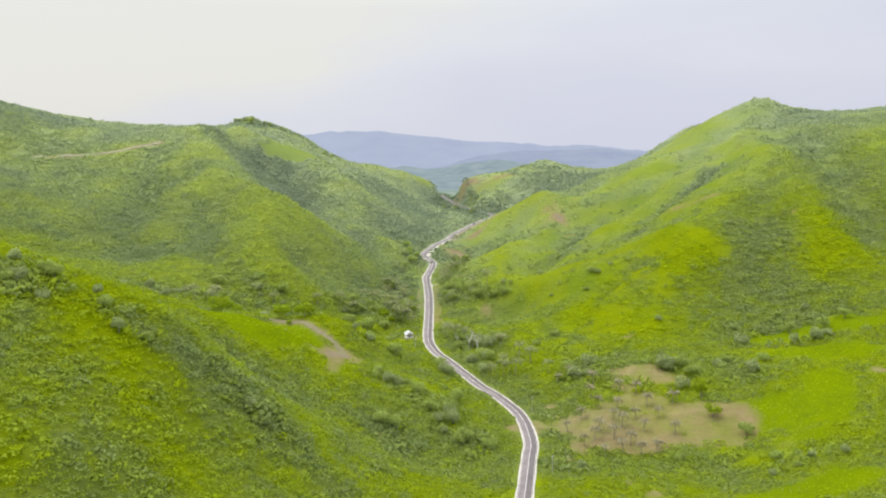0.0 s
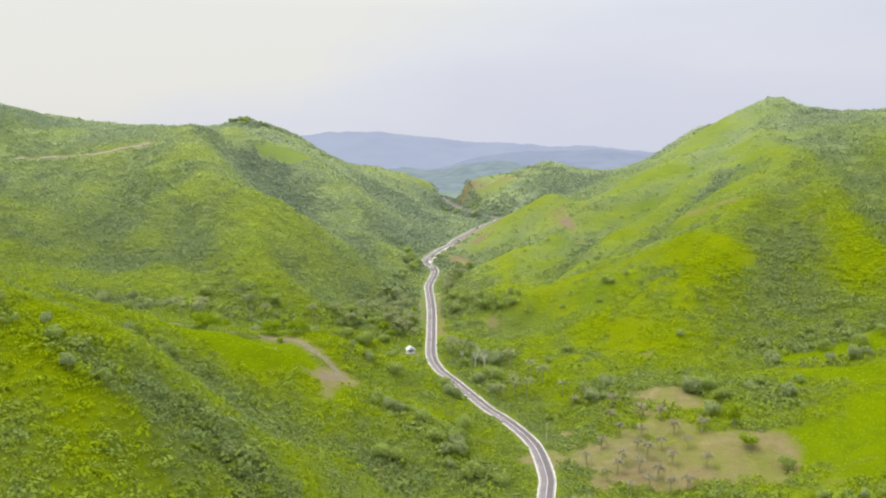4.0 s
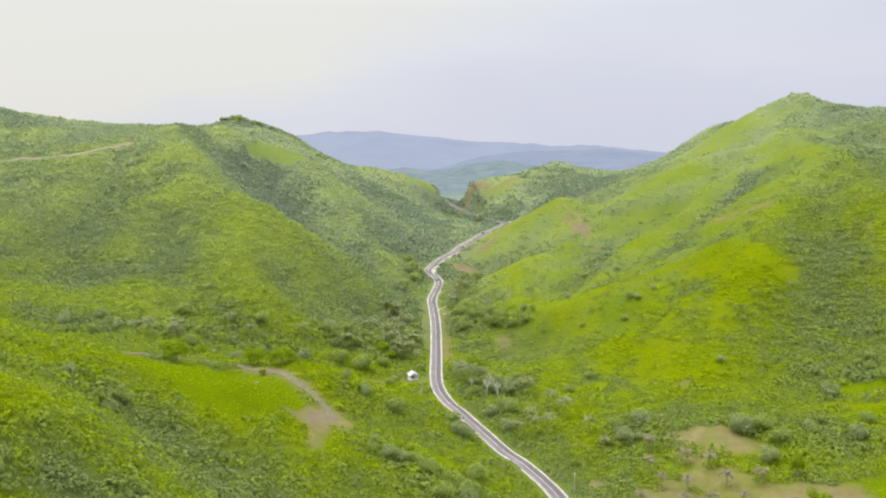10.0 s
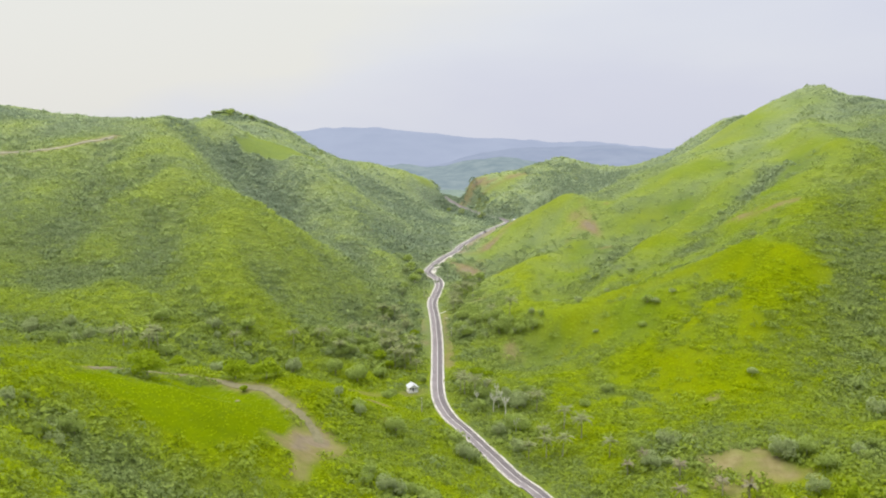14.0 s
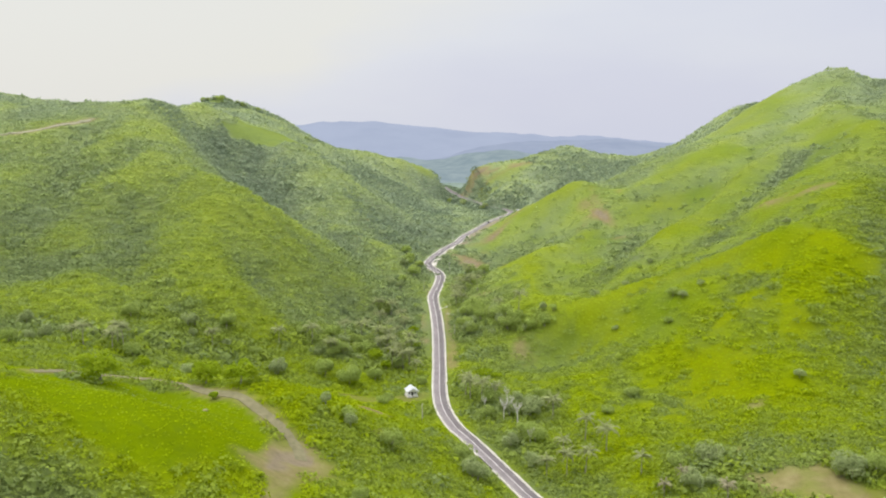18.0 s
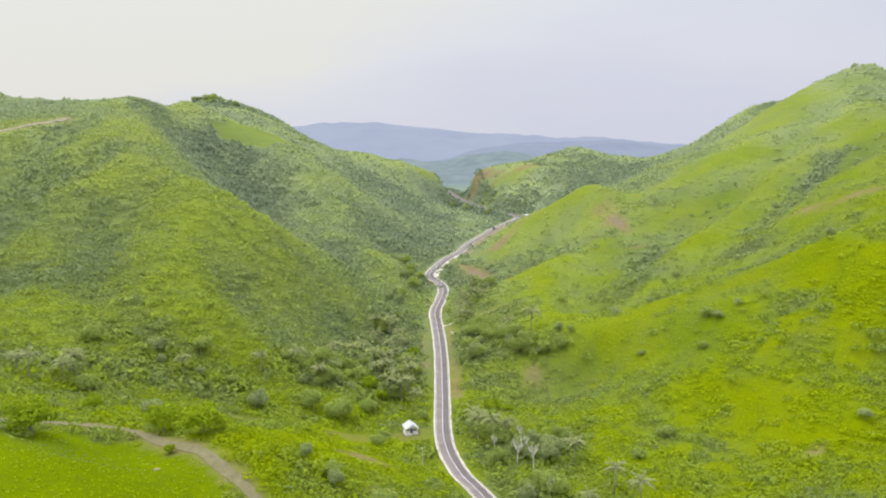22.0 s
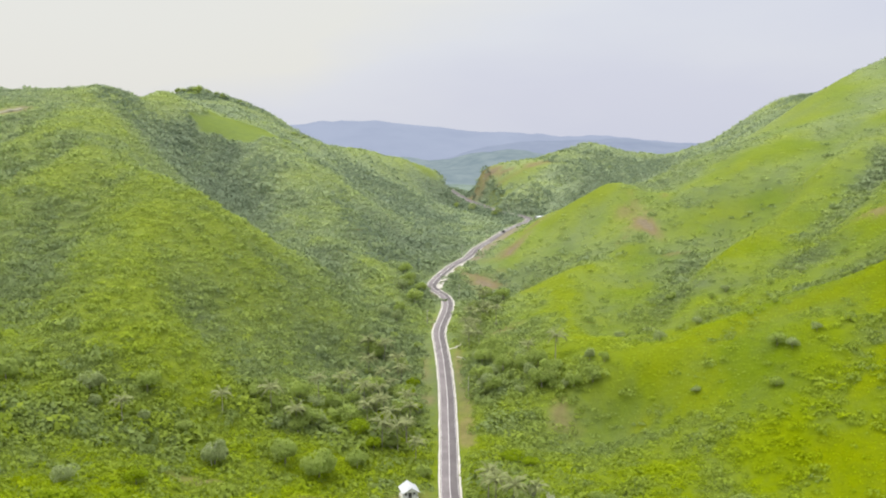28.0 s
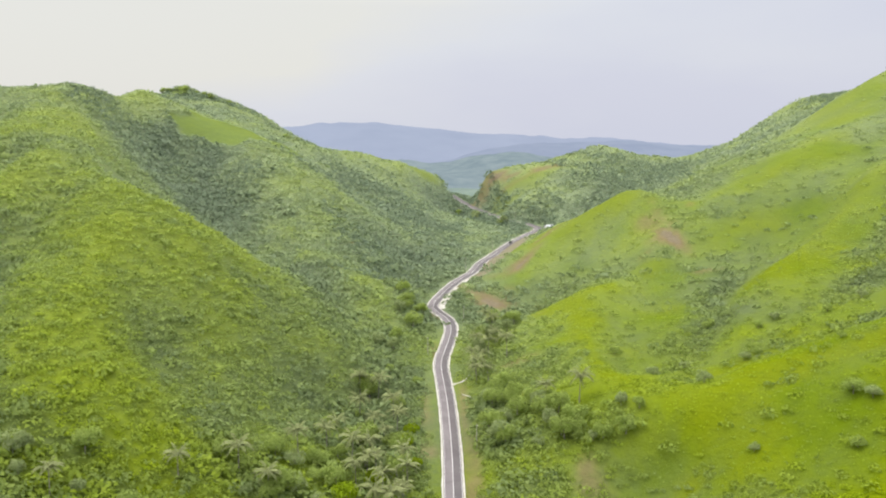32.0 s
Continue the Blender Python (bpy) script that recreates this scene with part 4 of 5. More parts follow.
# ---------------------------------------------------------------- trees
def tube(bm, points, radii, sides=7):
    """A bent tapering limb through the points."""
    rings = []
    for k, (p, r) in enumerate(zip(points, radii)):
        way = (Vector(points[min(k + 1, len(points) - 1)]) - Vector(points[max(k - 1, 0)])).normalized()
        a = way.orthogonal().normalized()
        b = way.cross(a)
        rings.append([bm.verts.new(Vector(p) + (a * math.cos(t) + b * math.sin(t)) * r) for t in (2 * math.pi * i / sides for i in range(sides))])
    for lo, hi in zip(rings, rings[1:]):
        for i in range(sides):
            bm.faces.new((lo[i], lo[(i + 1) % sides], hi[(i + 1) % sides], hi[i]))
    bm.faces.new(rings[-1])
    bm.faces.new(rings[0][::-1])


def crown_mesh(name, lobes, leaf, per, material, rng):
    quads, normals = [], []
    for cx, cy, cz, r, h in lobes:
        q, lit = leaves(per, r, h, leaf, rng, -0.5, 1.25)
        quads.append(q + [cx, cy, cz])
        normals.append(lit)
    quads = np.concatenate(quads)
    me = quick_mesh(name, quads.reshape(-1, 3), np.arange(len(quads) * 3).reshape(-1, 3), material)
    rounded(me, np.concatenate(normals))
    me.attributes.new("tone", "FLOAT", "POINT").data.foreach_set("value", np.full(len(quads) * 3, rng.uniform(0.1, 0.9), np.float32))
    return me


def broadleaf(high, wide, material, label, rng, bark, per=46, kind="tree"):
    """A tree with trunk, limbs and a lobed leafy crown."""
    tree = tagged(new(kind), label, kind)
    lean = rng.uniform(-0.4, 0.4, 2)
    bm = bmesh.new()
    fork = high * 0.38
    tube(bm, [(0, 0, -0.6), (lean[0] * 0.3, lean[1] * 0.3, fork * 0.5), (lean[0], lean[1], fork)], (0.034 * high, 0.026 * high, 0.02 * high), 8)
    part("trunk", bm, bark, tree)
    lobes = [(lean[0], lean[1], high * 0.56, wide * 0.33, high * 0.40)]
    for k in range(7):
        turn = k * 0.9 + rng.uniform(-0.3, 0.3)
        reach, top = wide * rng.uniform(0.20, 0.34), high * rng.uniform(0.34, 0.68)
        tip = (math.cos(turn) * reach, math.sin(turn) * reach, top)
        bm = bmesh.new()
        tube(bm, [(lean[0], lean[1], fork * 0.8), (tip[0] * 0.5 + lean[0] * 0.5, tip[1] * 0.5 + lean[1] * 0.5, fork * 0.4 + top * 0.55 + 0.3), tip], (0.014 * high, 0.009 * high, 0.004 * high), 5)
        part("limb", bm, bark, tree)
        lobes.append((*tip, wide * rng.uniform(0.17, 0.25), high * rng.uniform(0.2, 0.3)))
    crown = new("crown", crown_mesh("crown", lobes, 0.013 * (wide + high) + 0.15, per, material, rng))
    crown.parent = tree
    return tree


def bare_tree(high, rng):
    """A pale leafless tree of many upright branches."""
    tree = tagged(new("tree"), "pale bare-branched tree with hardly a leaf", "tree", "bare trees by the road")
    bm = bmesh.new()
    tube(bm, [(0, 0, -0.5), (0.1, 0, high * 0.3), (0.25, 0.1, high * 0.62)], (0.27, 0.2, 0.11), 7)
    part("trunk", bm, PALE_BARK, tree)
    for k in range(9):
        turn, low = k * 2.4, high * rng.uniform(0.22, 0.55)
        reach, top = high * rng.uniform(0.12, 0.24), low + high * rng.uniform(0.25, 0.42)
        bm = bmesh.new()
        base = (0.1 + 0.15 * low / high, 0.05, low)
        mid = (base[0] + math.cos(turn) * reach * 0.6, base[1] + math.sin(turn) * reach * 0.6, low * 0.55 + top * 0.45)
        tip = (base[0] + math.cos(turn) * reach, base[1] + math.sin(turn) * reach, top)
        tube(bm, [base, mid, tip], (0.125, 0.09, 0.04), 5)
        for j in range(3):
            twig = turn + rng.uniform(-1.2, 1.2)
            tube(bm, [mid, (mid[0] + math.cos(twig) * reach * 0.5, mid[1] + math.sin(twig) * reach * 0.5, mid[2] + high * rng.uniform(0.08, 0.2))], (0.07, 0.03), 4)
        part("branch", bm, PALE_BARK, tree)
    crown = new("sparse_leaves", crown_mesh("sparse_leaves", [(0.2, 0.1, high * 0.62, high * 0.24, high * 0.33)], 0.34, 46, DUSKY_LEAF, rng))
    crown.parent = tree
    return tree


def frond_mesh(length, start, bend, material, rng):
    """A feathered palm leaf that leaves the trunk at start degrees and bends over: a rib with hanging leaflets."""
    points, faces, rib = [], [], [(0.0, 0.0, 0.0)]
    n = 10
    for k in range(1, n):
        a = radians(start - bend * (k / (n - 1)) ** 1.3)
        rib.append((rib[-1][0] + math.cos(a) * length / (n - 1), 0.0, rib[-1][2] + math.sin(a) * length / (n - 1)))
    for k, (x, y, z) in enumerate(rib):
        w = 0.06 * (1 - 0.7 * k / (n - 1))
        points += [(x, -w, z), (x, w, z)]
    faces += [(2 * k, 2 * k + 2, 2 * k + 3, 2 * k + 1) for k in range(n - 1)]
    for k in range(1, n):
        for half in (0, 0.5):
            x, y, z = np.array(rib[k - 1]) * (1 - half) + np.array(rib[k]) * half
            u = (k - 1 + half) / (n - 1)
            reach = length * 0.12 * math.sin(math.pi * min(1, 0.2 + u * 0.75)) + 0.12
            for side in (-1, 1):
                first = len(points)
                drop = reach * rng.uniform(0.3, 0.7)
                points += [(x, side * 0.03, z), (x + 0.3, side * 0.03, z), (x + 0.36 + reach * 0.4, side * reach, z - drop), (x + 0.1 + reach * 0.4, side * reach, z - drop)]
                faces.append((first, first + 1, first + 2, first + 3))
    return mesh_of("frond", points, faces, material)


def coconut_palm(high, length, material, label, group, rng):
    palm = tagged(new("coconut_palm"), label, "palm tree", group)
    lean = rng.uniform(-0.9, 0.9, 2)
    bm = bmesh.new()
    tube(bm, [(0, 0, -0.5), (lean[0] * 0.2, lean[1] * 0.2, high * 0.35), (lean[0] * 0.6, lean[1] * 0.6, high * 0.72), (lean[0], lean[1], high)], (0.24, 0.17, 0.14, 0.12), 7)
    part("trunk", bm, BARK, palm)
    shapes = [frond_mesh(length * size, start, bend, material, rng) for size, start, bend in ((0.85, 72, 65), (1.0, 45, 95), (1.0, 18, 85), (0.9, -14, 55))]
    for k in range(16):
        ob = new("frond", shapes[(0, 1, 2, 1, 3, 2)[k % 6]])
        ob.parent = palm
        ob.matrix_basis = pose(lean[0], lean[1], high, 0, rng.uniform(-6, 6), k * 137.5 + rng.uniform(-10, 10))
    return palm


def stand(x, y, turn=0.0, scale=1.0, lower=0.0):
    z = float(height([x], [y])[0]) - lower
    return pose(x, y, z, 0, 0, turn) @ Matrix.Scale(scale, 4)


def put(thing, x, y, turn=0.0, scale=1.0):
    thing.matrix_basis = stand(x, y, turn, scale)
    return thing


def copy_at(thing, x, y, turn, scale):
    """A further copy of a thing, at its own size."""
    ob = copy_thing(thing, Matrix())
    ob.matrix_basis = stand(x, y, turn, scale)
    return ob


rng = np.random.default_rng(7)

# the large single trees
MARKED = [(-125, 467, 12.5, 16, 0), (-94, 491, 9.5, 13, 0), (-78, 479, 9.5, 13.5, 0), (-85, 595, 9, 10, 2), (-50, 600, 11, 14, 1), (-63, 606, 10, 11, 1), (-129, 525, 7, 8, 0),
          (144, 410, 12, 6, 0), (144, 388, 8, 9, 0), (155, 370, 7, 9, 1), (118, 354, 5, 6, 1), 
          (70, 546, 4, 7, 1), (84, 562, 4, 8, 1), (50, 890, 4, 7, 2), (-162, 610, 8, 10, 1), (-61, 634, 9, 10, 1), (-31, 568, 5, 7, 1), (-29, 580, 4.5, 5, 1), (32, 499, 7, 8, 2), (9, 474, 8, 9, 2),
          (-86, 470, 3, 3.5, 0), (-100, 560, 6, 8, 0), (-115, 545, 6, 8, 2), (-145, 560, 7, 9, 1), (-39, 635, 8, 9, 0), (-33, 626, 6, 7, 0), (-14, 604, 5, 6, 1), (19, 617, 4, 9, 0), (25, 612, 3.5, 7, 0), (-38, 612, 7, 9, 1), (13, 681, 8, 11, 2), (-22, 690, 6, 7, 0), (-31, 651, 6, 8, 0), (-18, 668, 5, 6, 0), (11, 720, 6, 8, 2), (20, 735, 7, 9, 1), (-20, 700, 6, 7, 0)]
LEAFAGE = ((BRIGHT_LEAF, "bright yellow-green"), (GROVE_LEAF, "muted green"), (PALE_LEAF, "pale grey-green"))
for tx_, ty_, high, wide, kind in MARKED:
    size = "large" if wide > 12 else "small" if wide < 8 else "medium-sized"
    put(broadleaf(high, wide, LEAFAGE[kind][0], f"{size} {LEAFAGE[kind][1]} broad-crowned tree on the slope", rng, BARK, 220 if wide > 9 else 120), tx_, ty_, rng.uniform(0, 360))

models = []
for k in range(6):
    kind = (1, 2, 1, 1, 2, 1)[k]
    models.append(broadleaf(rng.uniform(6, 8.5), rng.uniform(7, 9.5), LEAFAGE[kind][0], f"{LEAFAGE[kind][1]} tree in a roadside grove", rng, BARK, 120))
    tagged(models[-1], group="trees in the valley groves")
used = [False] * 6
for cx, cy, rx, ry, turn, many in GROVES:
    for _ in range(many):
        a, r = rng.uniform(0, 2 * math.pi), math.sqrt(rng.uniform(0, 1))
        u, v = rx * r * math.cos(a), ry * r * math.sin(a)
        x, y = cx + u * math.cos(radians(turn)) - v * math.sin(radians(turn)), cy + u * math.sin(radians(turn)) + v * math.cos(radians(turn))
        if road_gap(np.array([x]), np.array([y]))[0][0] < 9.5:
            continue
        k = int(rng.integers(0, 6))
        spin, scale = rng.uniform(0, 360), rng.uniform(0.5, 1.2) * (0.62 if cy < 350 else 1.0)
        if used[k]:
            copy_at(models[k], x, y, spin, scale)
        else:
            put(models[k], x, y, spin, scale)
            used[k] = True

# round shrubs standing alone on the bright meadow of the east slope
LONE_SHRUBS = [(112, 759, 3.6), (110, 704, 2.6), (115, 705, 2.2), (87, 680, 3.2), (122, 638, 3.8), (126, 633, 3.0), (115, 618, 2.6), (91, 637, 2.0), (67, 745, 2.8), (79, 724, 3.2),
               (85, 726, 3.0), (93, 729, 2.6), (124, 730, 2.2), (132, 734, 2.4), (152, 729, 2.6), (168, 733, 3.0), (135, 677, 2.0), (137, 638, 2.4), (176, 700, 2.6), (150, 533, 3.0),
               (151, 640, 2.4), (206, 700, 3.0), (190, 735, 2.2), (241, 481, 4.0), (224, 517, 3.4)]
shrub_models = [broadleaf(4.2, 5.6, LEAFAGE[k][0], f"lone round {LEAFAGE[k][1]} shrub on the grassy slope", rng, BARK, 70, "shrub") for k in (1, 2)]
for k, (x, y, wide) in enumerate(LONE_SHRUBS):
    tagged(shrub_models[k % 2], group="lone shrubs on the meadow")
    if k < 2:
        put(shrub_models[k], x, y, k * 50, wide / 2.8)
    else:
        copy_at(shrub_models[k % 2], x, y, k * 77 % 360, wide / 2.8)

# coconut palms
PALMS = [(-63, 632), (-34, 655), (-22, 664), (-21, 640), (-26, 703), (-36, 741), (-44, 744), (-37, 648), (-34, 672), (7, 756), (6, 768), (17, 812), (18, 795), (9, 790), (10, 764), (32, 701), (43, 688), (-21, 637), (-28, 645), (-17, 618),
         (-24, 628), (10, 577), (8, 584), (22, 574), (46, 548), (44, 490), (51, 489), (62, 505), (7, 747), (15, 571), (45, 507), (-156, 573), (-152, 569), (-154, 560), (-174, 564), (-166, 557), (-48, 690), (-58, 660), (-30, 690), (-74, 640), (-30, 628), (-35, 700), (-42, 720), (-28, 720), (-40, 665), (-50, 675), (-20, 650), (-31, 660), (-90, 628), (-120, 606), (12, 742), (14, 782), (22, 770), (16, 830), (70, 478), (36, 488), (56, 520)]
DRY_PALMS = [(79, 406), (100, 412), (107, 400), (88, 428), (76, 373), (99, 374), (102, 364), (98, 392), (86, 389), (122, 378), (84, 360), (74, 460), (82, 463), (92, 446), (112, 424), (70, 392), (92, 380), (115, 410), (118, 395), (108, 385), (95, 400), (90, 415), (104, 430), (128, 408), (82, 380), (93, 364), (110, 366)]
for some, material, low, text, group in ((PALMS, PALM_LEAF, 9.5, "coconut palm with drooping grey-green fronds", "coconut palms by the road"), (DRY_PALMS, DRY_PALM_LEAF, 5.6, "short coconut palm with dry brownish fronds on bare field", "dry palms on the brown field")):
    sample = [coconut_palm(low * rng.uniform(0.85, 1.2), low * 0.45 + 1.0, material, text, group, rng) for _ in range(3)]
    for k, (x, y) in enumerate(some):
        if k < 3:
            put(sample[k], x, y, rng.uniform(0, 360))
        else:
            copy_at(sample[k % 3], x, y, rng.uniform(0, 360), rng.uniform(0.82, 1.18))

# bare pale trees
first = bare_tree(12.5, rng)
put(first, 24, 550, 20)
for x, y, spin, scale in ((30, 546, 140, 1.05), (33, 520, 250, 0.8), (16, 562, 75, 0.7), (-86, 594, 10, 0.7), (27, 556, 300, 0.9), (22, 574, 200, 0.85), (27, 570, 90, 0.75)):
    copy_at(first, x, y, spin, scale)


# ---------------------------------------------------------------- track, kerbs and walls
def draped(name, line, wide, lift, material, label, category, thick=0.6):
    """A band that follows the ground on both of its sides, with skirts that reach into it."""
    p = smooth_line(along([(a, b, 0) for a, b in line], 1.5)[::4], 1.5)
    way = np.gradient(p[:, :2], axis=0)
    way /= np.linalg.norm(way, axis=1)[:, None]
    side = np.stack([way[:, 1], -way[:, 0]], 1)
    half = wide / 2 + 0.3 * wave(np.arange(len(p)) * 0.9, np.full(len(p), 0.5), 1.0, 91)[:, None]
    rows = []
    for share, down in ((-1, thick), (-1, 0), (-0.4, -0.03), (0.4, -0.03), (1, 0), (1, thick)):
        q = p[:, :2] + side * half * share
        rows.append(np.c_[q, height(q[:, 0], q[:, 1]) + lift - down])
    n = len(p)
    faces = [(a * n + k, a * n + k + 1, (a + 1) * n + k + 1, (a + 1) * n + k) for a in range(len(rows) - 1) for k in range(n - 1)]
    return tagged(new(name, quick_mesh(name, np.concatenate(rows), faces, material)), label, category, kind="structure")


draped("dirt_track", TRACK[:10], 4.0, 0.14, DIRT, "bare earth track curving round the grassy bench", "dirt track", 0.36)
draped("dirt_track", TERRACE, 2.8, 0.3, TERRACE_EARTH, "faint bare terrace track across the upper hill", "dirt track", 2.0)
draped("driveway", [(-3.2, 753), (1.5, 757), (4.5, 762)], 1.3, 0.15, CONCRETE, "short pale concrete ramp off the road", "driveway")
draped("ditch_edge", [(0.5, 741), (3.5, 737), (5.0, 730), (5.6, 722)], 0.4, 0.2, CONCRETE, "thin curved concrete edge of a roadside ditch", "ditch edge")


def road_stretch(low, high):
    return ROAD_LINE[(ROAD_LINE[:, 1] > low) & (ROAD_LINE[:, 1] < high)]


apron = tagged(new("retaining_apron"), "pale concrete slope wall below the bend in the road", "retaining wall", kind="structure")
for low, high, wide in ((872, 905, 7.0), (914, 922, 6.4), (934, 946, 6.2)):
    ob = new("concrete_slab", strip("concrete_slab", road_stretch(low, high), 4.05, wide, -0.05, CONCRETE, thick=1.6))
    ob.parent = apron


def roadside_bank(low, high, rise):
    """A low earth bank on the valley side of the climbing road, rising from nothing and running out again, that joins the slope beside it."""
    p = road_stretch(low, high)
    way = np.gradient(p[:, :2], axis=0)
    way /= np.linalg.norm(way, axis=1)[:, None]
    side = np.stack([way[:, 1], -way[:, 0]], 1)
    u = np.linspace(0, 1, len(p))
    crest = rise * ramp(u, 0, 0.45) * (1 - ramp(u, 0.85, 1)) * (1 + 0.2 * wave(u * 9, u * 0, 1.0, 57))
    rows = []
    for off, share, sink in ((4.05, 0.0, 0.6), (4.7, 1.0, 0.0), (7.0, 0.95, 0.0), (15.0, 0.0, 0.5)):
        q = p[:, :2] + side * off
        ground_there = height(q[:, 0], q[:, 1])
        top = p[:, 2] + crest * share - sink if off < 10 else ground_there - sink
        rows.append(np.c_[q, np.maximum(top, ground_there - 0.25) if share else top])
    n = len(p)
    faces = [(a * n + k, a * n + k + 1, (a + 1) * n + k + 1, (a + 1) * n + k) for a in range(len(rows) - 1) for k in range(n - 1)]
    tagged(new("roadside_bank", quick_mesh("roadside_bank", np.concatenate(rows), faces, BANK_EARTH, True)), "low bank of brown earth along the climbing road", "earth bank", kind="structure")


roadside_bank(950, 1136, 1.5)


# ---------------------------------------------------------------- poles
def utility_pole(high):
    pole = tagged(new("utility_pole"), "grey weathered power pole with a short crossarm by the road", "utility pole", "power poles along the road")
    bm = bmesh.new()
    tube(bm, [(0, 0, -0.8), (0, 0, high * 0.5), (0, 0, high)], (0.19, 0.16, 0.12), 10)
    part("shaft", bm, POLE_WOOD, pole)
    bm = bmesh.new()
    bmesh.ops.create_cube(bm, size=1, matrix=Matrix.Translation((0, -0.14, high - 0.5)) @ Matrix.Diagonal((1.7, 0.1, 0.12, 1)))
    bmesh.ops.bevel(bm, geom=bm.edges, offset=0.015, segments=1)
    part("crossarm", bm, POLE_WOOD, pole)
    for x in (-0.75, 0.0, 0.75):
        bm = bmesh.new()
        tube(bm, [(x, -0.14, high - 0.44), (x, -0.14, high - 0.34), (x, -0.14, high - 0.24)], (0.05, 0.075, 0.04), 8)
        part("insulator", bm, WHITE_WALL, pole)
    return pole


POLES = [(8.5, 964), (30, 1024), (-15, 793), (4, 850), (60, 1188), (66, 1088), (55, 424), (-12.5, 541), (4.5, 684), (55, 333)]
first = utility_pole(9.0)
put(first, *POLES[0], 30)
for k, (x, y) in enumerate(POLES[1:]):
    copy_at(first, x, y, (k * 37) % 90, 1.0)


# ---------------------------------------------------------------- hut by the road
def box(bm, at, size):
    made = bmesh.ops.create_cube(bm, size=1, matrix=Matrix.Translation(at) @ Matrix.Diagonal((*size, 1)))
    return made["verts"]


def hut():
    house = tagged(new("house"), "small white house with a pale metal gable roof and porch", "house")
    bm = bmesh.new()
    box(bm, (0, 0, 0.1), (5.6, 7.2, 0.9))
    part("plinth", bm, CONCRETE, house)
    for name, at, size in (("wall", (-2.3, 0.6, 1.85), (0.16, 4.6, 2.6)), ("wall", (2.3, 0.6, 1.85), (0.16, 4.6, 2.6)), ("wall", (0, 2.9, 1.85), (4.44, 0.16, 2.6)), ("wall", (-1.4, -1.62, 1.85), (1.64, 0.16, 2.6)), ("wall", (1.4, -1.62, 1.85), (1.64, 0.16, 2.6)), ("wall", (0, -1.62, 2.85), (1.16, 0.16, 0.6))):
        bm = bmesh.new()
        box(bm, at, size)
        part(name, bm, WHITE_WALL, house)
    bm = bmesh.new()
    box(bm, (0, -1.55, 1.55), (1.12, 0.06, 1.96))
    part("door", bm, DARK_GAP, house, "dark doorway")
    for x in (-1.4, 1.4):
        bm = bmesh.new()
        box(bm, (x, -1.72, 2.0), (0.8, 0.05, 0.9))
        window = part("window", bm, DARK_GAP, house, "dark window opening")
        for dx, dz, wide, tall in ((-0.43, 0, 0.07, 1.04), (0.43, 0, 0.07, 1.04), (0, 0.48, 0.8, 0.07), (0, -0.49, 0.96, 0.08)):
            bm = bmesh.new()
            box(bm, (x + dx, -1.75, 2.0 + dz), (wide, 0.09, tall))
            part("frame_bar", bm, WHITE_WALL, window)
    # porch
    for x in (-2.35, 2.35):
        bm = bmesh.new()
        tube(bm, [(x, -3.3, 0.5), (x, -3.3, 1.8), (x, -3.3, 3.1)], (0.09, 0.08, 0.08), 8)
        part("post", bm, WHITE_WALL, house)
    for x0, x1 in ((-2.3, -0.6), (0.6, 2.3)):
        bm = bmesh.new()
        box(bm, ((x0 + x1) / 2, -3.3, 0.95), (x1 - x0, 0.1, 0.8))
        part("railing", bm, WHITE_WALL, house)
    # gable end above the porch and two roof slopes
    for y in (-3.35, 2.9):
        bm = bmesh.new()
        v = [bm.verts.new(p) for p in ((-2.5, y, 3.1), (2.5, y, 3.1), (0, y, 4.65), (-2.5, y + 0.12, 3.1), (2.5, y + 0.12, 3.1), (0, y + 0.12, 4.65))]
        for f in ((0, 1, 2), (5, 4, 3), (0, 3, 4, 1), (1, 4, 5, 2), (2, 5, 3, 0)):
            bm.faces.new([v[i] for i in f])
        part("gable", bm, WHITE_WALL, house)
    for side in (-1, 1):
        bm = bmesh.new()
        n = 14
        rows = []
        for k in range(n + 1):
            y = -3.9 + 7.4 * k / n
            wavy = 0.035 * (k % 2)
            rows.append([bm.verts.new((side * x, y, z + wavy)) for x, z in ((0, 4.85), (1.6, 3.85), (3.05, 2.92))] + [bm.verts.new((side * x, y, z + wavy - 0.07)) for x, z in ((0, 4.85), (1.6, 3.85), (3.05, 2.92))])
        for a, b in zip(rows, rows[1:]):
            for i in (0, 1):
                bm.faces.new((a[i], b[i], b[i + 1], a[i + 1]))
                bm.faces.new((a[3 + i], a[4 + i], b[4 + i], b[3 + i]))
            bm.faces.new((a[2], b[2], b[5], a[5]))
        for r in (rows[0], rows[-1]):
            for i in (0, 1):
                bm.faces.new((r[i], r[i + 1], r[4 + i], r[3 + i]))
        bmesh.ops.recalc_face_normals(bm, faces=bm.faces)
        part("roof_slope", bm, METAL_ROOF, house, "pale corrugated metal roof")
    bm = bmesh.new()
    box(bm, (0, -0.2, 4.9), (0.3, 7.5, 0.08))
    part("ridge_cap", bm, METAL_ROOF, house)
    return house


put(hut(), -18.5, 589, 14)


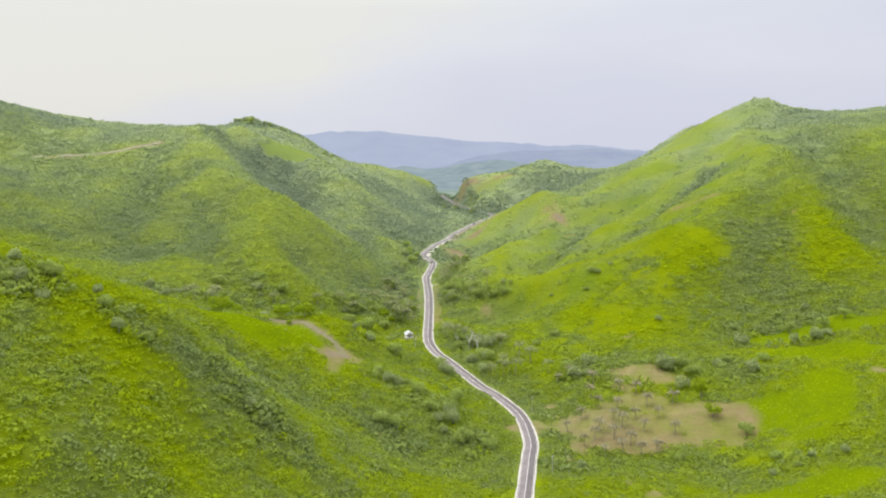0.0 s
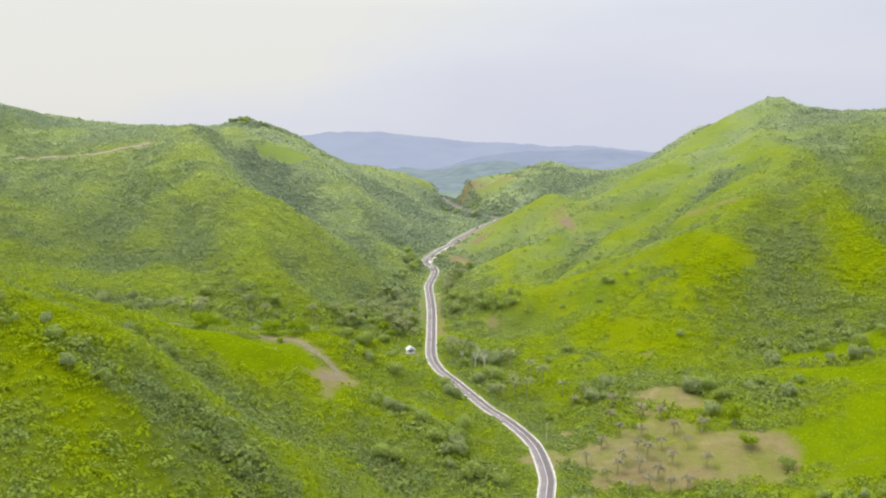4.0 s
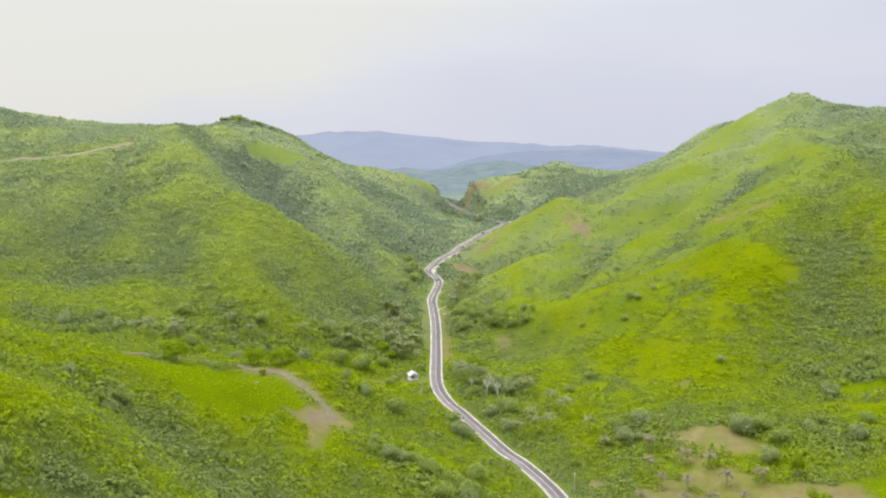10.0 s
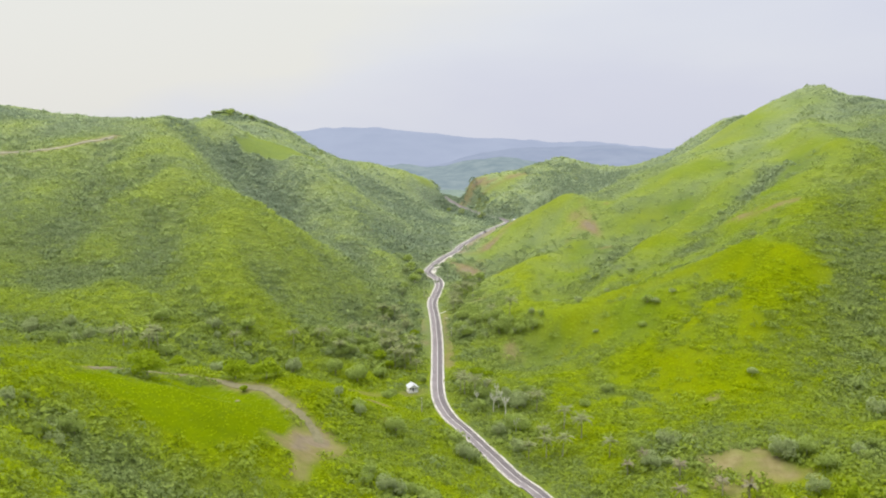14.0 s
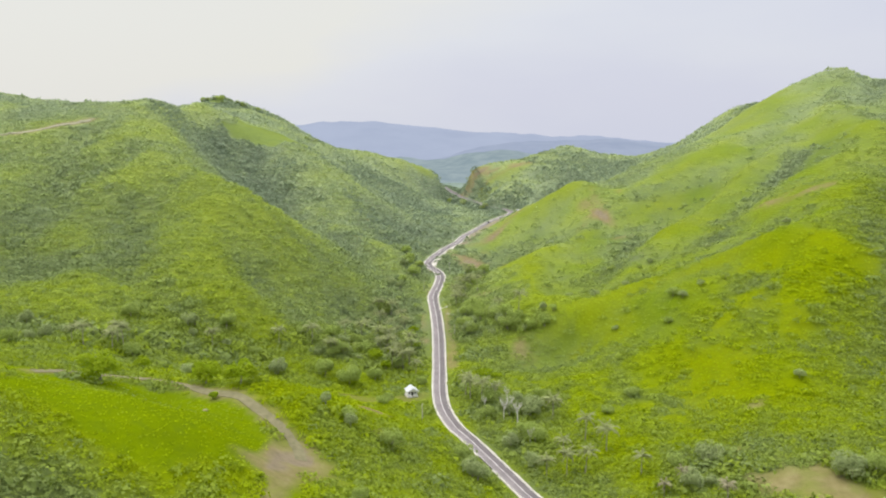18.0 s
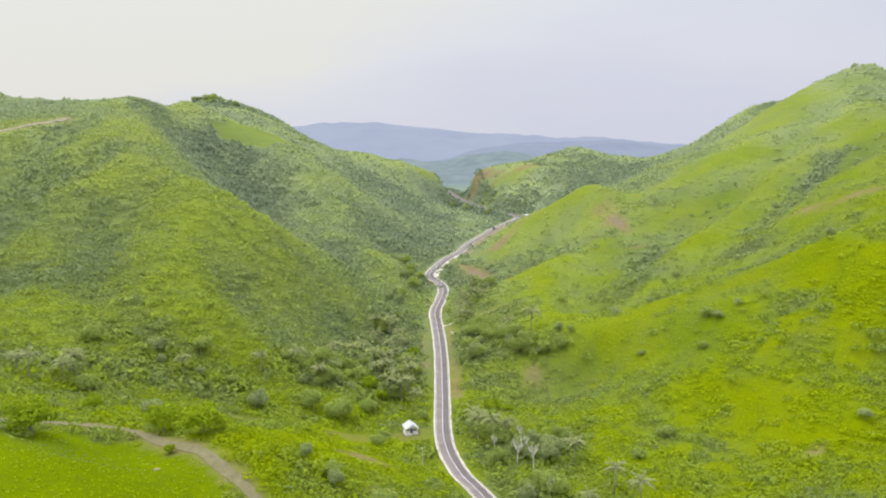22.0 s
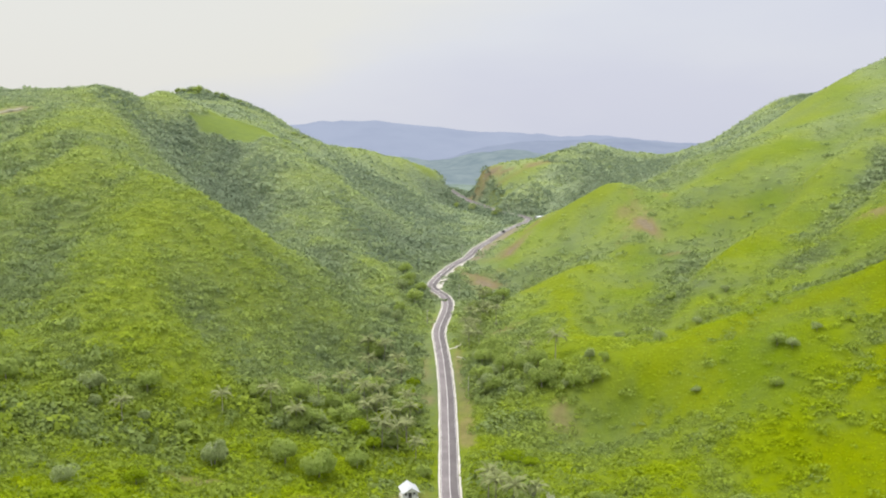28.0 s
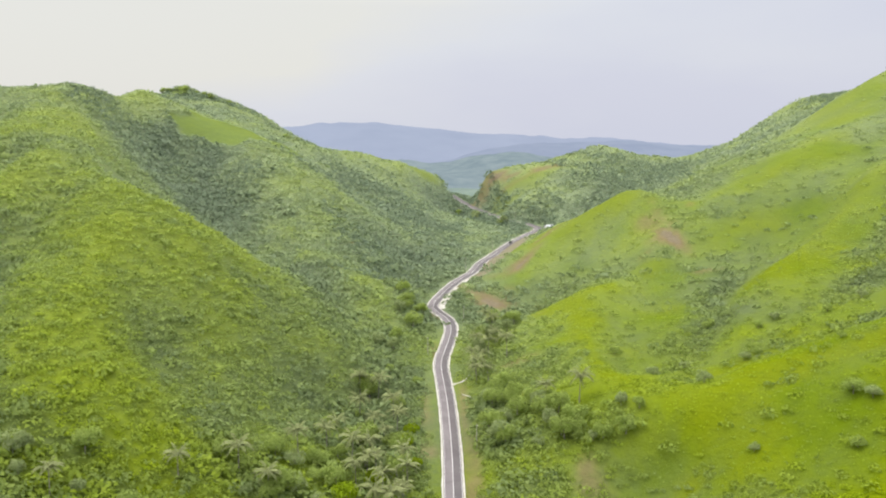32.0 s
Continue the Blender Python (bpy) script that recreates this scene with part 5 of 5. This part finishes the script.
# ---------------------------------------------------------------- small house and car further up, straw heap
def shed():
    house = tagged(new("house"), "small grey-roofed house beside the far road", "house")
    bm = bmesh.new()
    box(bm, (0, 0, 1.4), (7, 5, 3.4))
    part("wall", bm, WHITE_WALL, house)
    for side in (-1, 1):
        bm = bmesh.new()
        v = [bm.verts.new(p) for p in ((-4, 0, 4.5), (4, 0, 4.5), (4, side * 3.2, 2.95), (-4, side * 3.2, 2.95), (-4, 0, 4.4), (4, 0, 4.4), (4, side * 3.2, 2.85), (-4, side * 3.2, 2.85))]
        for f in ((0, 1, 2, 3), (7, 6, 5, 4), (0, 4, 5, 1), (1, 5, 6, 2), (2, 6, 7, 3), (3, 7, 4, 0)):
            bm.faces.new([v[i] for i in f])
        bmesh.ops.recalc_face_normals(bm, faces=bm.faces)
        part("roof_slope", bm, METAL_ROOF, house)
    for x in (-2, 1.8):
        bm = bmesh.new()
        box(bm, (x, -2.53, 1.7), (1.1, 0.06, 1.0))
        part("window", bm, DARK_GAP, house)
    return house


put(shed(), 84, 1128, 25)
put(shed(), -2, 1372, 10)


def car():
    thing = tagged(new("car"), "dark car parked on the upper road", "car")
    bm = bmesh.new()
    for v in box(bm, (0, 0, 0.62), (1.75, 4.3, 0.62)):
        v.co.x *= 0.94 if v.co.z > 0.6 else 1
    bmesh.ops.bevel(bm, geom=bm.edges, offset=0.12, segments=2)
    part("body", bm, CAR_PAINT, thing)
    bm = bmesh.new()
    for v in box(bm, (0, -0.2, 1.18), (1.55, 2.5, 0.52)):
        if v.co.z > 1.2:
            v.co.x *= 0.82
            v.co.y = -0.2 + (v.co.y + 0.2) * 0.68
    bmesh.ops.bevel(bm, geom=bm.edges, offset=0.06, segments=2)
    part("cabin", bm, CAR_GLASS, thing)
    for x in (-0.82, 0.82):
        for y in (-1.35, 1.35):
            bm = bmesh.new()
            bmesh.ops.create_cone(bm, cap_ends=True, segments=14, radius1=0.33, radius2=0.33, depth=0.22, matrix=Matrix.Translation((x, y, 0.33)) @ Matrix.Rotation(radians(90), 4, "Y"))
            wheel = part("wheel", bm, RUBBER, thing)
            bm = bmesh.new()
            bmesh.ops.create_cone(bm, cap_ends=True, segments=12, radius1=0.2, radius2=0.17, depth=0.05, matrix=Matrix.Translation((x * 1.13, y, 0.33)) @ Matrix.Rotation(radians(90 if x > 0 else -90), 4, "Y"))
            part("rim", bm, METAL_ROOF, wheel, "pale metal rim")
    return thing


vehicle = car()
vehicle.matrix_basis = pose(46.2, 1061, 48.1, 2, 0, -20)

bm = bmesh.new()
bmesh.ops.create_icosphere(bm, subdivisions=3, radius=1.0)
for v in bm.verts:
    v.co = Vector((v.co.x * 1.5, v.co.y * 1.2, max(v.co.z, -0.2) * 0.9)) * (1 + 0.12 * noise.noise(v.co * 2.1))
heap = bpy.data.meshes.new("straw_heap")
bm.to_mesh(heap)
bm.free()
heap.materials.append(STRAW)
put(tagged(new("straw_heap", heap), "small pale heap of straw on the bright meadow", "straw heap"), -86, 458, 0, 0.7)
